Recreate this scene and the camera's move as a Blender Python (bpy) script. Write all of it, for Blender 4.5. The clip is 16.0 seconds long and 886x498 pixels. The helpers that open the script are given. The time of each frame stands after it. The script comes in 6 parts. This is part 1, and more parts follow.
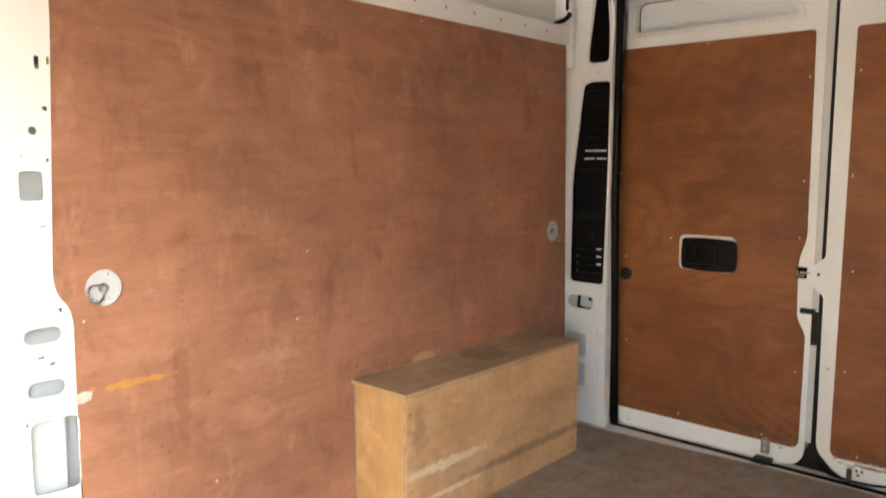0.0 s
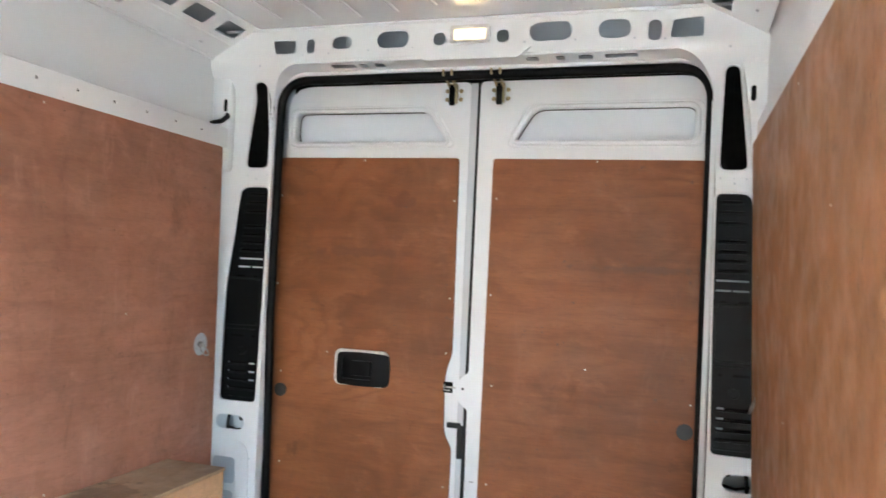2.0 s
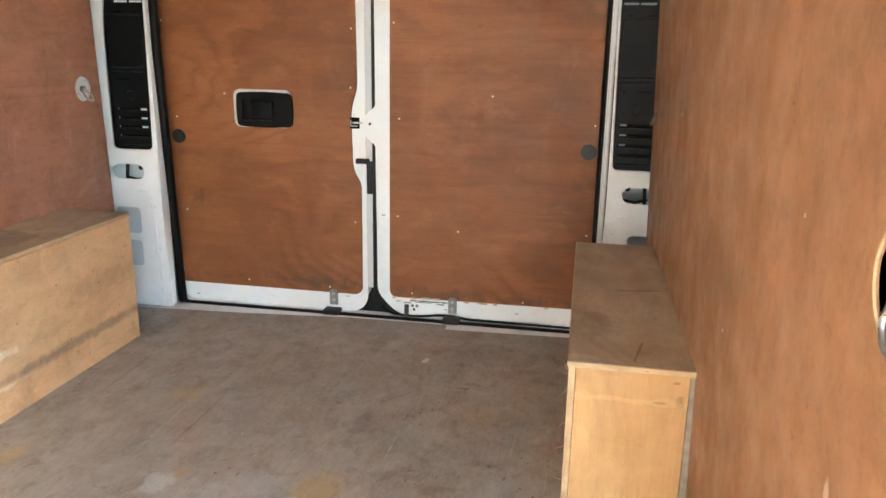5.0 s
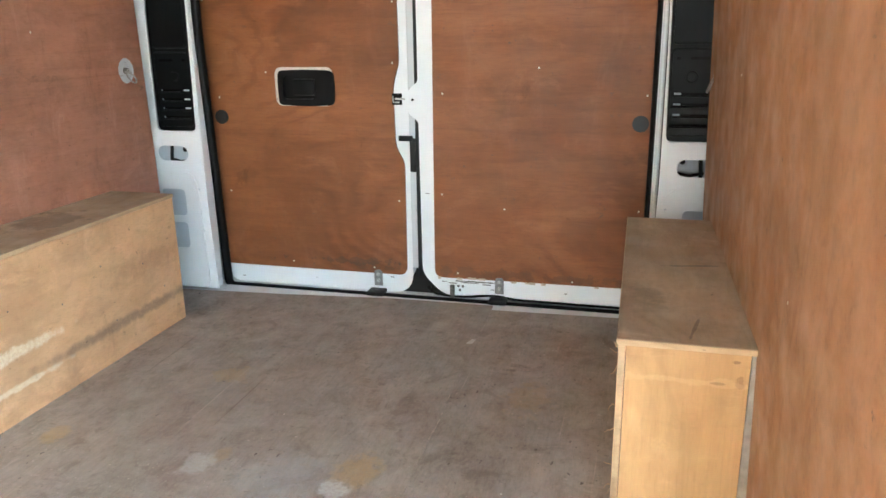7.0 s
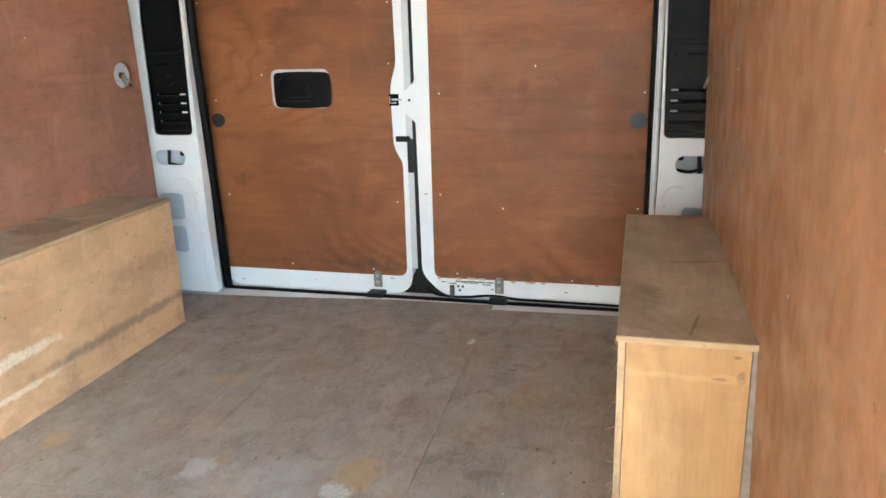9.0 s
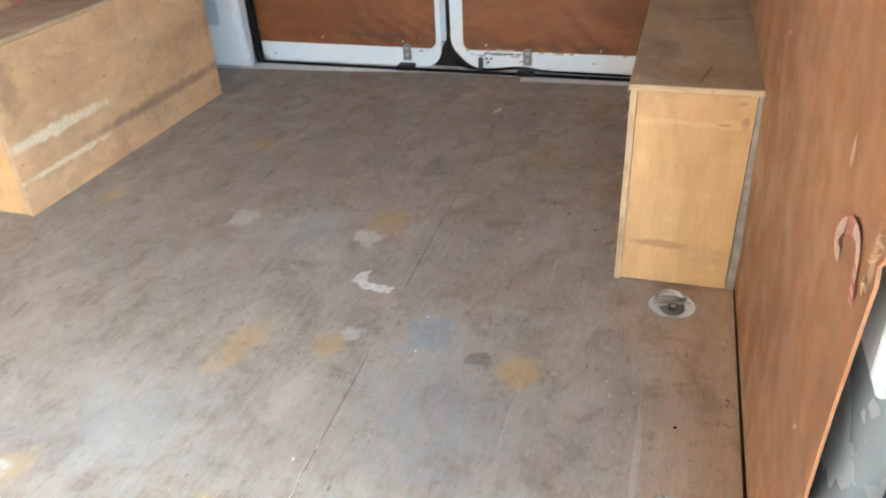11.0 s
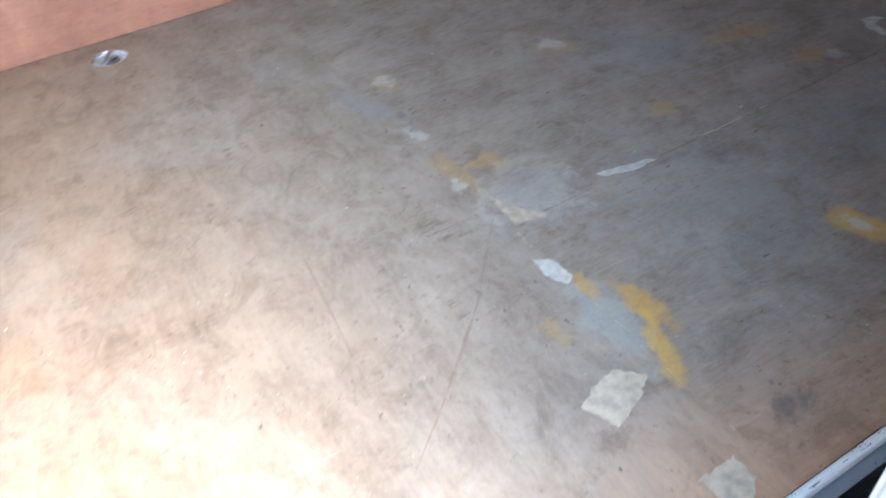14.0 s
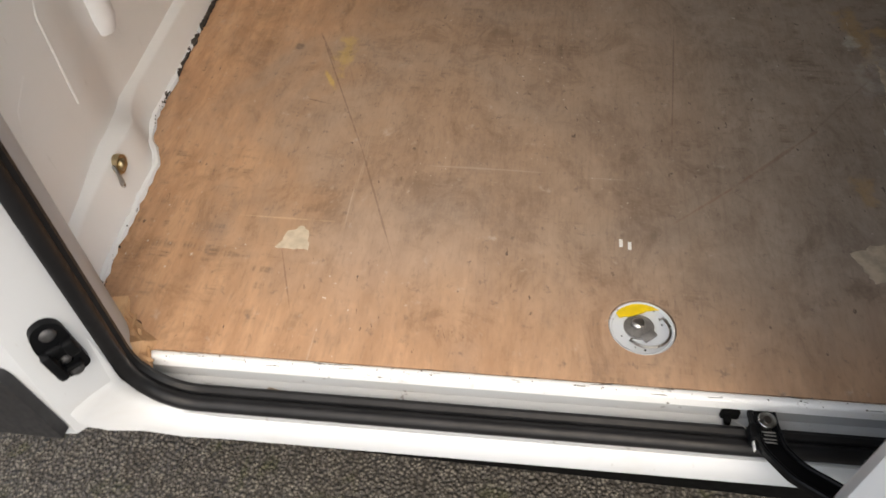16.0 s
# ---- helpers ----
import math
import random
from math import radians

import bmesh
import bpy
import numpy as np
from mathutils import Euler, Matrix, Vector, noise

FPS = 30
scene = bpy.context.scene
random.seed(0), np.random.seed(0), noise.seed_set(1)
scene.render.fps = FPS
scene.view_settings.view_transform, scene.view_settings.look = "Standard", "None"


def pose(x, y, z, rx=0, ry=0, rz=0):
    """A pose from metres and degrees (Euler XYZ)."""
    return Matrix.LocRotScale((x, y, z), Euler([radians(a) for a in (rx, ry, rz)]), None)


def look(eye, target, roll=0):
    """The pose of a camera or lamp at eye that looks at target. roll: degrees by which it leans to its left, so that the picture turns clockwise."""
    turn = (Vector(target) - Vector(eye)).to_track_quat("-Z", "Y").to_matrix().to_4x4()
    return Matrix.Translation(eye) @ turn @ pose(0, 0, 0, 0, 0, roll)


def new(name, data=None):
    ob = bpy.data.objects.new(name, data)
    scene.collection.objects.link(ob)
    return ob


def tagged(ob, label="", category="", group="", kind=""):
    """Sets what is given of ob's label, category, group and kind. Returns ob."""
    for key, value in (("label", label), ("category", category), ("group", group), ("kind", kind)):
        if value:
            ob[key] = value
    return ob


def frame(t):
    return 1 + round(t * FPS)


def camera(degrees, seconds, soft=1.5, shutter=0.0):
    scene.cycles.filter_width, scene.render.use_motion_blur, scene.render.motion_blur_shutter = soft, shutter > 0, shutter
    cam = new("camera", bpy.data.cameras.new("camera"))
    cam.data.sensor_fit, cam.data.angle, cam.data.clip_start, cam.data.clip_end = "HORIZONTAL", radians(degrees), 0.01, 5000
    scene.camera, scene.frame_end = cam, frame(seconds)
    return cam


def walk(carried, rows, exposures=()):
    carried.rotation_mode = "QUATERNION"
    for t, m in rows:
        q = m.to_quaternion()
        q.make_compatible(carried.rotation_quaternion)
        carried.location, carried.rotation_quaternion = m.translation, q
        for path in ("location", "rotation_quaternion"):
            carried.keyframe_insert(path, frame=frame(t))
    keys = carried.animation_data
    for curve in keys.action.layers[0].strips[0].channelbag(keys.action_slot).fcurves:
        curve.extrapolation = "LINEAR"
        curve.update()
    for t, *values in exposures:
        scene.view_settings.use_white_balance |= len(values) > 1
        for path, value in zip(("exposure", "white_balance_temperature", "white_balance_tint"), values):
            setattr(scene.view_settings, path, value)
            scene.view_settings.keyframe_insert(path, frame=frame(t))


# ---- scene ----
cam = camera(61.1, 16.0, 1.5, 0.3)
PATH = [
    (0, (1.627, 0.848, 1.037), (0.295, 2.323, 0.81), 0.1),
    (0.5, (1.596, 0.859, 1.096), (0.347, 2.421, 1.057), 1.1),
    (1, (1.622, 0.91, 1.112), (0.528, 2.583, 1.177), 2.0),
    (1.5, (1.626, 0.962, 1.099), (0.777, 2.772, 1.181), 2.7),
    (2, (1.602, 1.012, 1.083), (0.995, 2.917, 1.135), 2.7),
    (2.5, (1.607, 1.039, 1.059), (1.165, 2.989, 1.052), 2.7),
    (3, (1.61, 1.056, 1.04), (1.272, 3.026, 0.98), 3.5),
    (3.5, (1.605, 1.052, 0.99), (1.298, 3.021, 0.817), 3.2),
    (4, (1.603, 1.054, 0.962), (1.291, 3.002, 0.633), 2.0),
    (4.5, (1.608, 1.05, 0.946), (1.282, 2.97, 0.493), 1.3),
    (4.7, (1.611, 1.048, 0.941), (1.275, 2.956, 0.443), 1.1),
    (6.8, (1.622, 1.113, 0.891), (1.156, 2.974, 0.325), -0.7),
    (7, (1.623, 1.114, 0.893), (1.138, 2.971, 0.331), -0.8),
    (7.5, (1.62, 1.113, 0.892), (1.111, 2.967, 0.342), -1.0),
    (8, (1.62, 1.121, 0.885), (1.101, 2.974, 0.339), -1.2),
    (8.2, (1.619, 1.123, 0.887), (1.102, 2.976, 0.341), -1.3),
    (10.3, (1.667, 1.103, 0.88), (1.232, 2.903, 0.125), -2.4),
    (10.5, (1.674, 1.076, 0.867), (1.234, 2.83, 0.014), -2.5),
    (11, (1.681, 1.017, 0.847), (1.144, 2.634, -0.2), -3.1),
    (11.5, (1.699, 0.969, 0.828), (1.015, 2.456, -0.321), -2.8),
    (12, (1.726, 0.927, 0.813), (0.938, 2.287, -0.425), -2.9),
    (12.5, (1.745, 0.873, 0.808), (0.87, 2.111, -0.497), -3.6),
    (13, (1.783, 0.813, 0.828), (0.8, 1.941, -0.499), -5.7),
    (13.5, (1.887, 0.703, 0.833), (0.715, 1.648, -0.483), -7.1),
    (14, (2.061, 0.625, 0.848), (0.722, 1.242, -0.503), -6.9),
    (14.5, (2.161, 0.565, 0.842), (0.801, 0.876, -0.59), -7.0),
    (15, (2.232, 0.524, 0.83), (0.89, 0.572, -0.652), -6.7),
    (15.5, (2.256, 0.509, 0.808), (0.974, 0.391, -0.722), -4.1),
    (16, (2.33, 0.562, 0.806), (1.046, 0.354, -0.713), -2.4),
]
walk(cam, [(t, look(eye, target, roll)) for t, eye, target, roll in PATH],
     exposures=[(0.0, 4.90, 7800, 4), (0.5, 5.10, 6650, 1), (1.5, 5.48, 5800, -3), (2.5, 5.48, 5950, -1), (3.0, 5.5, 6300, -2), (4.5, 5.62, 6600, -1), (7.0, 5.65, 6000, -5), (8.0, 5.7, 6000, -5), (10.5, 5.60, 5800, -6), (12.0, 5.06, 6150, 1), (13.0, 4.52, 6000, 2), (13.5, 4.10, 5750, 1), (14.0, 3.26, 5200, 1), (14.5, 2.25, 5200, -4), (15.0, 1.50, 6050, 2), (16.0, 0.85, 7050, 8)])

# ---- light ----
world = bpy.data.worlds.new("world")
scene.world = world
world.use_nodes = True
wn = world.node_tree.nodes
sky = wn.new("ShaderNodeTexSky")
sky.sky_type = "NISHITA"
sky.sun_disc = False
sky.sun_elevation, sky.sun_rotation = radians(54), radians(72)
sky.air_density, sky.dust_density, sky.ozone_density = 1.0, 4.0, 1.0
world.node_tree.links.new(sky.outputs[0], wn["Background"].inputs[0])
wn["Background"].inputs[1].default_value = 0.15
sun = new("sun", bpy.data.lights.new("sun", "SUN"))
sun.data.energy, sun.data.angle, sun.data.color = 1.2, radians(110), (1.0, 0.98, 0.95)
sun.matrix_world = look((5.59, 1.82, 8.09), (0, 0, 0))


# ---- shape helpers ----
def thing(name, at=(0, 0, 0), label="", category="", group="", kind=""):
    ob = new(name)
    ob.empty_display_size = 0.05
    ob.location = at
    return tagged(ob, label, category, group, kind)


def base_of(ob):
    while ob.parent:
        ob = ob.parent
    return ob.location.copy()


def part(name, bm, material, parent=None, label="", smooth=False):
    bmesh.ops.recalc_face_normals(bm, faces=bm.faces[:])
    mesh = bpy.data.meshes.new(name)
    bm.to_mesh(mesh)
    bm.free()
    if smooth:
        mesh.shade_smooth()
        mesh.set_sharp_from_angle(angle=radians(38))
    mesh.materials.append(material)
    ob = new(name, mesh)
    if parent:
        ob.parent = parent
        if parent.type == "EMPTY":
            ob.matrix_parent_inverse = Matrix.Translation(-base_of(parent))
    if label:
        ob["label"] = label
    return ob


def solid(name, bm, material, label, category, group="", kind="", smooth=False):
    return tagged(part(name, bm, material, None, "", smooth), label, category, group, kind)


def block(bm, lo, hi, bevel=0.0, m=None, seg=2):
    made = bmesh.ops.create_cube(bm, size=1.0)["verts"]
    lo, hi = Vector(lo), Vector(hi)
    for v in made:
        v.co = Vector([lo[i] + (v.co[i] + 0.5) * (hi[i] - lo[i]) for i in range(3)])
    if m:
        for v in made:
            v.co = m @ v.co
    if bevel:
        edges = list({e for v in made for e in v.link_edges})
        bmesh.ops.bevel(bm, geom=edges, offset=bevel, segments=seg, affect="EDGES", profile=0.5)
    return bm


def boxed(lo, hi, bevel=0.0, m=None):
    return block(bmesh.new(), lo, hi, bevel, m)


LEFT = Matrix(((0, 0, 1, 0), (1, 0, 0, 0), (0, 1, 0, 0), (0, 0, 0, 1)))     # u: y, v: z, out: +x
RIGHT = Matrix(((0, 0, -1, 0), (1, 0, 0, 0), (0, 1, 0, 0), (0, 0, 0, 1)))   # u: y, v: z, out: -x
REAR = Matrix(((1, 0, 0, 0), (0, 0, -1, 0), (0, 1, 0, 0), (0, 0, 0, 1)))    # u: x, v: z, out: -y
FRONT = Matrix(((1, 0, 0, 0), (0, 0, 1, 0), (0, 1, 0, 0), (0, 0, 0, 1)))    # u: x, v: z, out: +y


def shifted(m, x=0, y=0, z=0):
    return Matrix.Translation((x, y, z)) @ m


def ring_of(cu, cv, w, h, r, n=5):
    """A rounded rectangle."""
    r = min(r, w / 2 - 1e-5, h / 2 - 1e-5)
    pts = []
    for k, (su, sv) in enumerate(((1, 1), (-1, 1), (-1, -1), (1, -1))):
        for i in range(n + 1):
            a = math.pi / 2 * (k + i / n)
            pts.append((cu + su * (w / 2 - r) + r * math.cos(a), cv + sv * (h / 2 - r) + r * math.sin(a)))
    return pts


def rounded(pts, radii, n=5):
    """A polygon with its corners rounded, each by its radius."""
    out = []
    k = len(pts)
    for i, p in enumerate(pts):
        r = radii[i] if isinstance(radii, (list, tuple)) else radii
        p, a, b = Vector(p), Vector(pts[i - 1]), Vector(pts[(i + 1) % k])
        if r <= 0:
            out.append(tuple(p))
            continue
        da, db = (a - p).normalized(), (b - p).normalized()
        d = min(r, (a - p).length * 0.49, (b - p).length * 0.49)
        for j in range(n + 1):
            t = j / n
            out.append(tuple((p + da * d) * (1 - t) ** 2 + 2 * p * t * (1 - t) + (p + db * d) * t ** 2))
    return out


def disc_of(cu, cv, r, n=16):
    return [(cu + r * math.cos(2 * math.pi * i / n), cv + r * math.sin(2 * math.pi * i / n)) for i in range(n)]


def plate(bm, loops, depth, m, bend=None, cuts=()):
    """A flat sheet with holes: loops of (u, v), the first its outline; front at w = 0, thickness behind it."""
    tmp = bmesh.new()
    edges = []
    for loop in loops:
        vs = [tmp.verts.new((u, v, 0)) for u, v in loop]
        edges += [tmp.edges.new((vs[i], vs[(i + 1) % len(vs)])) for i in range(len(vs))]
    bmesh.ops.triangle_fill(tmp, use_beauty=True, use_dissolve=False, edges=edges)
    for v in cuts:
        bmesh.ops.bisect_plane(tmp, geom=tmp.verts[:] + tmp.edges[:] + tmp.faces[:], plane_co=(0, v, 0), plane_no=(0, 1, 0))
    faces = tmp.faces[:]
    if depth:
        got = bmesh.ops.extrude_face_region(tmp, geom=faces)
        for g in got["geom"]:
            if isinstance(g, bmesh.types.BMVert):
                g.co.z -= depth
    for v in tmp.verts:
        if bend:
            v.co.z += bend(v.co.x, v.co.y)
        v.co = m @ v.co
    mesh = bpy.data.meshes.new("tmp")
    tmp.to_mesh(mesh)
    tmp.free()
    bm.from_mesh(mesh)
    bpy.data.meshes.remove(mesh)
    return bm


def sheet(loops, depth, m, bend=None, cuts=()):
    return plate(bmesh.new(), loops, depth, m, bend, cuts)


def tube(bm, pts, r, n=8, closed=False, flat=1.0):
    """A round bar along a line of points."""
    pts = [Vector(p) for p in pts]
    k = len(pts)
    side = None
    rings = []
    for i, p in enumerate(pts):
        a = pts[i - 1] if (closed or i) else p
        b = pts[(i + 1) % k] if (closed or i < k - 1) else p
        t = (b - a).normalized()
        if side is None:
            side = t.orthogonal().normalized()
        side = (side - t * side.dot(t)).normalized()
        up = t.cross(side)
        rr = r[i] if isinstance(r, (list, tuple)) else r
        rings.append([bm.verts.new(p + rr * (math.cos(2 * math.pi * j / n) * side + flat * math.sin(2 * math.pi * j / n) * up)) for j in range(n)])
    for i in range(k if closed else k - 1):
        a, b = rings[i], rings[(i + 1) % k]
        for j in range(n):
            bm.faces.new((a[j], a[(j + 1) % n], b[(j + 1) % n], b[j]))
    if not closed:
        bm.faces.new(rings[0][::-1])
        bm.faces.new(rings[-1])
    return bm


def rod(bm, a, b, r, n=16, r2=None):
    a, b = Vector(a), Vector(b)
    m = Matrix.Translation((a + b) / 2) @ (b - a).to_track_quat("Z", "Y").to_matrix().to_4x4()
    bmesh.ops.create_cone(bm, cap_ends=True, segments=n, radius1=r, radius2=r if r2 is None else r2, depth=(b - a).length, matrix=m)
    return bm


def dome(bm, at, out, r, h, n=12):
    """A low screw or bolt head."""
    q = Vector(out).to_track_quat("Z", "Y").to_matrix().to_4x4()
    bmesh.ops.create_uvsphere(bm, u_segments=n, v_segments=6, radius=1.0, matrix=Matrix.Translation(at) @ q @ Matrix.Diagonal((r, r, h, 1)))
    return bm


def ragged(loop, amount, step=0.004):
    """The same outline with a torn edge."""
    out = []
    for i, p in enumerate(loop):
        a, b = Vector(p), Vector(loop[(i + 1) % len(loop)])
        k = max(1, int((b - a).length / step))
        for j in range(k):
            q = a.lerp(b, j / k)
            out.append((q.x + random.uniform(-amount, amount), q.y + random.uniform(-amount, amount)))
    return out


# ---- materials ----
class Nodes:
    def __init__(self, name):
        self.mat = bpy.data.materials.new(name)
        self.mat.use_nodes = True
        self.tree = self.mat.node_tree
        self.bsdf = self.tree.nodes["Principled BSDF"]
        self.place = self.add("ShaderNodeNewGeometry").outputs["Position"]

    def add(self, kind):
        return self.tree.nodes.new(kind)

    def link(self, a, b):
        self.tree.links.new(a, b)

    def put(self, socket, value):
        if isinstance(value, (int, float)):
            self.bsdf.inputs[socket].default_value = value
        elif isinstance(value, (tuple, list)):
            self.bsdf.inputs[socket].default_value = (*value, 1) if len(value) == 3 else value
        else:
            self.link(value, self.bsdf.inputs[socket])
        return self

    def mapped(self, scale=(1, 1, 1), at=(0, 0, 0), turn=0.0, kind="POINT", vector=None):
        n = self.add("ShaderNodeMapping")
        n.vector_type = kind
        n.inputs["Location"].default_value, n.inputs["Scale"].default_value = at, scale
        n.inputs["Rotation"].default_value = (0, 0, turn)
        self.link(vector or self.place, n.inputs["Vector"])
        return n.outputs[0]

    def noise(self, scale, detail=4.0, rough=0.55, stretch=(1, 1, 1), warp=0.0, at=(0, 0, 0), turn=0.0):
        n = self.add("ShaderNodeTexNoise")
        n.inputs["Scale"].default_value, n.inputs["Detail"].default_value = scale, detail
        n.inputs["Roughness"].default_value, n.inputs["Distortion"].default_value = rough, warp
        self.link(self.mapped(stretch, at, turn), n.inputs["Vector"])
        return n.outputs["Fac"]

    def ramp(self, fac, lo, hi, a=0.0, b=1.0):
        n = self.add("ShaderNodeMapRange")
        n.interpolation_type = "SMOOTHSTEP"
        for k, v in zip(("From Min", "From Max", "To Min", "To Max"), (lo, hi, a, b)):
            n.inputs[k].default_value = v
        self.link(fac, n.inputs["Value"])
        return n.outputs[0]

    def math(self, op, a, b=0.0):
        n = self.add("ShaderNodeMath")
        n.operation = op
        for i, v in enumerate((a, b)):
            if isinstance(v, (int, float)):
                n.inputs[i].default_value = v
            else:
                self.link(v, n.inputs[i])
        return n.outputs[0]

    def mix(self, fac, a, b, kind="MIX"):
        n = self.add("ShaderNodeMix")
        n.data_type, n.blend_type = "RGBA", kind
        for socket, v in ((n.inputs[0], fac), (n.inputs[6], a), (n.inputs[7], b)):
            if isinstance(v, (int, float)):
                socket.default_value = v
            elif isinstance(v, (tuple, list)):
                socket.default_value = (*v, 1)
            else:
                self.link(v, socket)
        return n.outputs[2]

    def bump(self, height, strength=0.2, distance=0.002):
        n = self.add("ShaderNodeBump")
        n.inputs["Strength"].default_value, n.inputs["Distance"].default_value = strength, distance
        self.link(height, n.inputs["Height"])
        self.link(n.outputs[0], self.bsdf.inputs["Normal"])
        return self

    def spot(self, colour, at, size, turn, paint, strength=0.8, edge=0.45, rough=0.5, ring=0.0, soft=0.25):
        """Mixes a stain of that paint into colour: centre, half sizes along x, y, z, and turn about z in degrees."""
        local = self.mapped((size[0], size[1], size[2]), at, radians(turn), "TEXTURE")
        d = self.add("ShaderNodeVectorMath")
        d.operation = "LENGTH"
        self.link(local, d.inputs[0])
        wobble = self.math("MULTIPLY", self.math("SUBTRACT", self.blot, 0.5), edge * 4)
        r = self.math("ADD", d.outputs["Value"], wobble)
        mask = self.ramp(r, 1.0 + soft, 1.0 - soft, 0.0, strength)
        if ring:
            mask = self.math("MULTIPLY", mask, self.ramp(r, ring - 0.25, ring + 0.2))
        mask = self.math("MULTIPLY", mask, self.ramp(self.speck, 0.25, 0.25 + rough * 0.5, 0.55, 1.0))
        return self.mix(mask, colour, paint)


def plain(name, colour, rough=0.5, metal=0.0, vary=0.12, scale=14.0, coat=0.0, bump=0.0, shine=0.5):
    """Paint, plastic or metal with slight wear."""
    k = Nodes(name)
    big = k.ramp(k.noise(scale, 5), 0.3, 0.7)
    dark = tuple(c * (1 - vary) for c in colour)
    k.put("Base Color", k.mix(big, dark, colour))
    k.put("Roughness", k.ramp(k.noise(scale * 3, 3), 0.3, 0.7, max(0.05, rough - 0.08), min(1, rough + 0.08)))
    k.put("Metallic", metal).put("Coat Weight", coat).put("Specular IOR Level", shine)
    if bump:
        k.bump(k.noise(scale * 30, 2), bump, 0.001)
    return k.mat


def white_paint(name, colour=(0.83, 0.86, 0.885), rough=0.30, dirt=0.05, orange=0.06, chips=0.0):
    """White van paint with grime and fine scuffs."""
    k = Nodes(name)
    grime = k.ramp(k.noise(2.3, 8, 0.65, warp=0.6), 0.50, 0.85, 0, dirt)
    c = k.mix(grime, colour, (0.42, 0.39, 0.35))
    scuff = k.ramp(k.noise(60, 3, 0.6, (1, 1, 0.25)), 0.68, 0.76, 0, dirt * 0.9)
    c = k.mix(scuff, c, (0.3, 0.28, 0.26))
    if chips:
        small = k.math("MULTIPLY", k.ramp(k.noise(95, 3, 0.6, at=(3, 1, 5)), 0.655, 0.69), k.ramp(k.noise(7, 4, 0.6, at=(5, 2, 8)), 0.44, 0.60))
        c = k.mix(k.math("MULTIPLY", small, chips), c, (0.10, 0.08, 0.06))
        c = k.mix(k.ramp(k.noise(14, 7, 0.75, warp=0.8, at=(1, 6, 2)), 0.58, 0.72, 0, chips * 0.45), c, (0.34, 0.31, 0.27))
    k.put("Base Color", c).put("Roughness", k.ramp(k.noise(9, 4), 0.2, 0.8, rough - 0.02, rough + 0.05))
    k.put("Coat Weight", 1.0 if rough < 0.15 else 0.25).put("Coat Roughness", 0.04)
    k.bump(k.noise(260, 2), orange, 0.0006)
    return k.mat


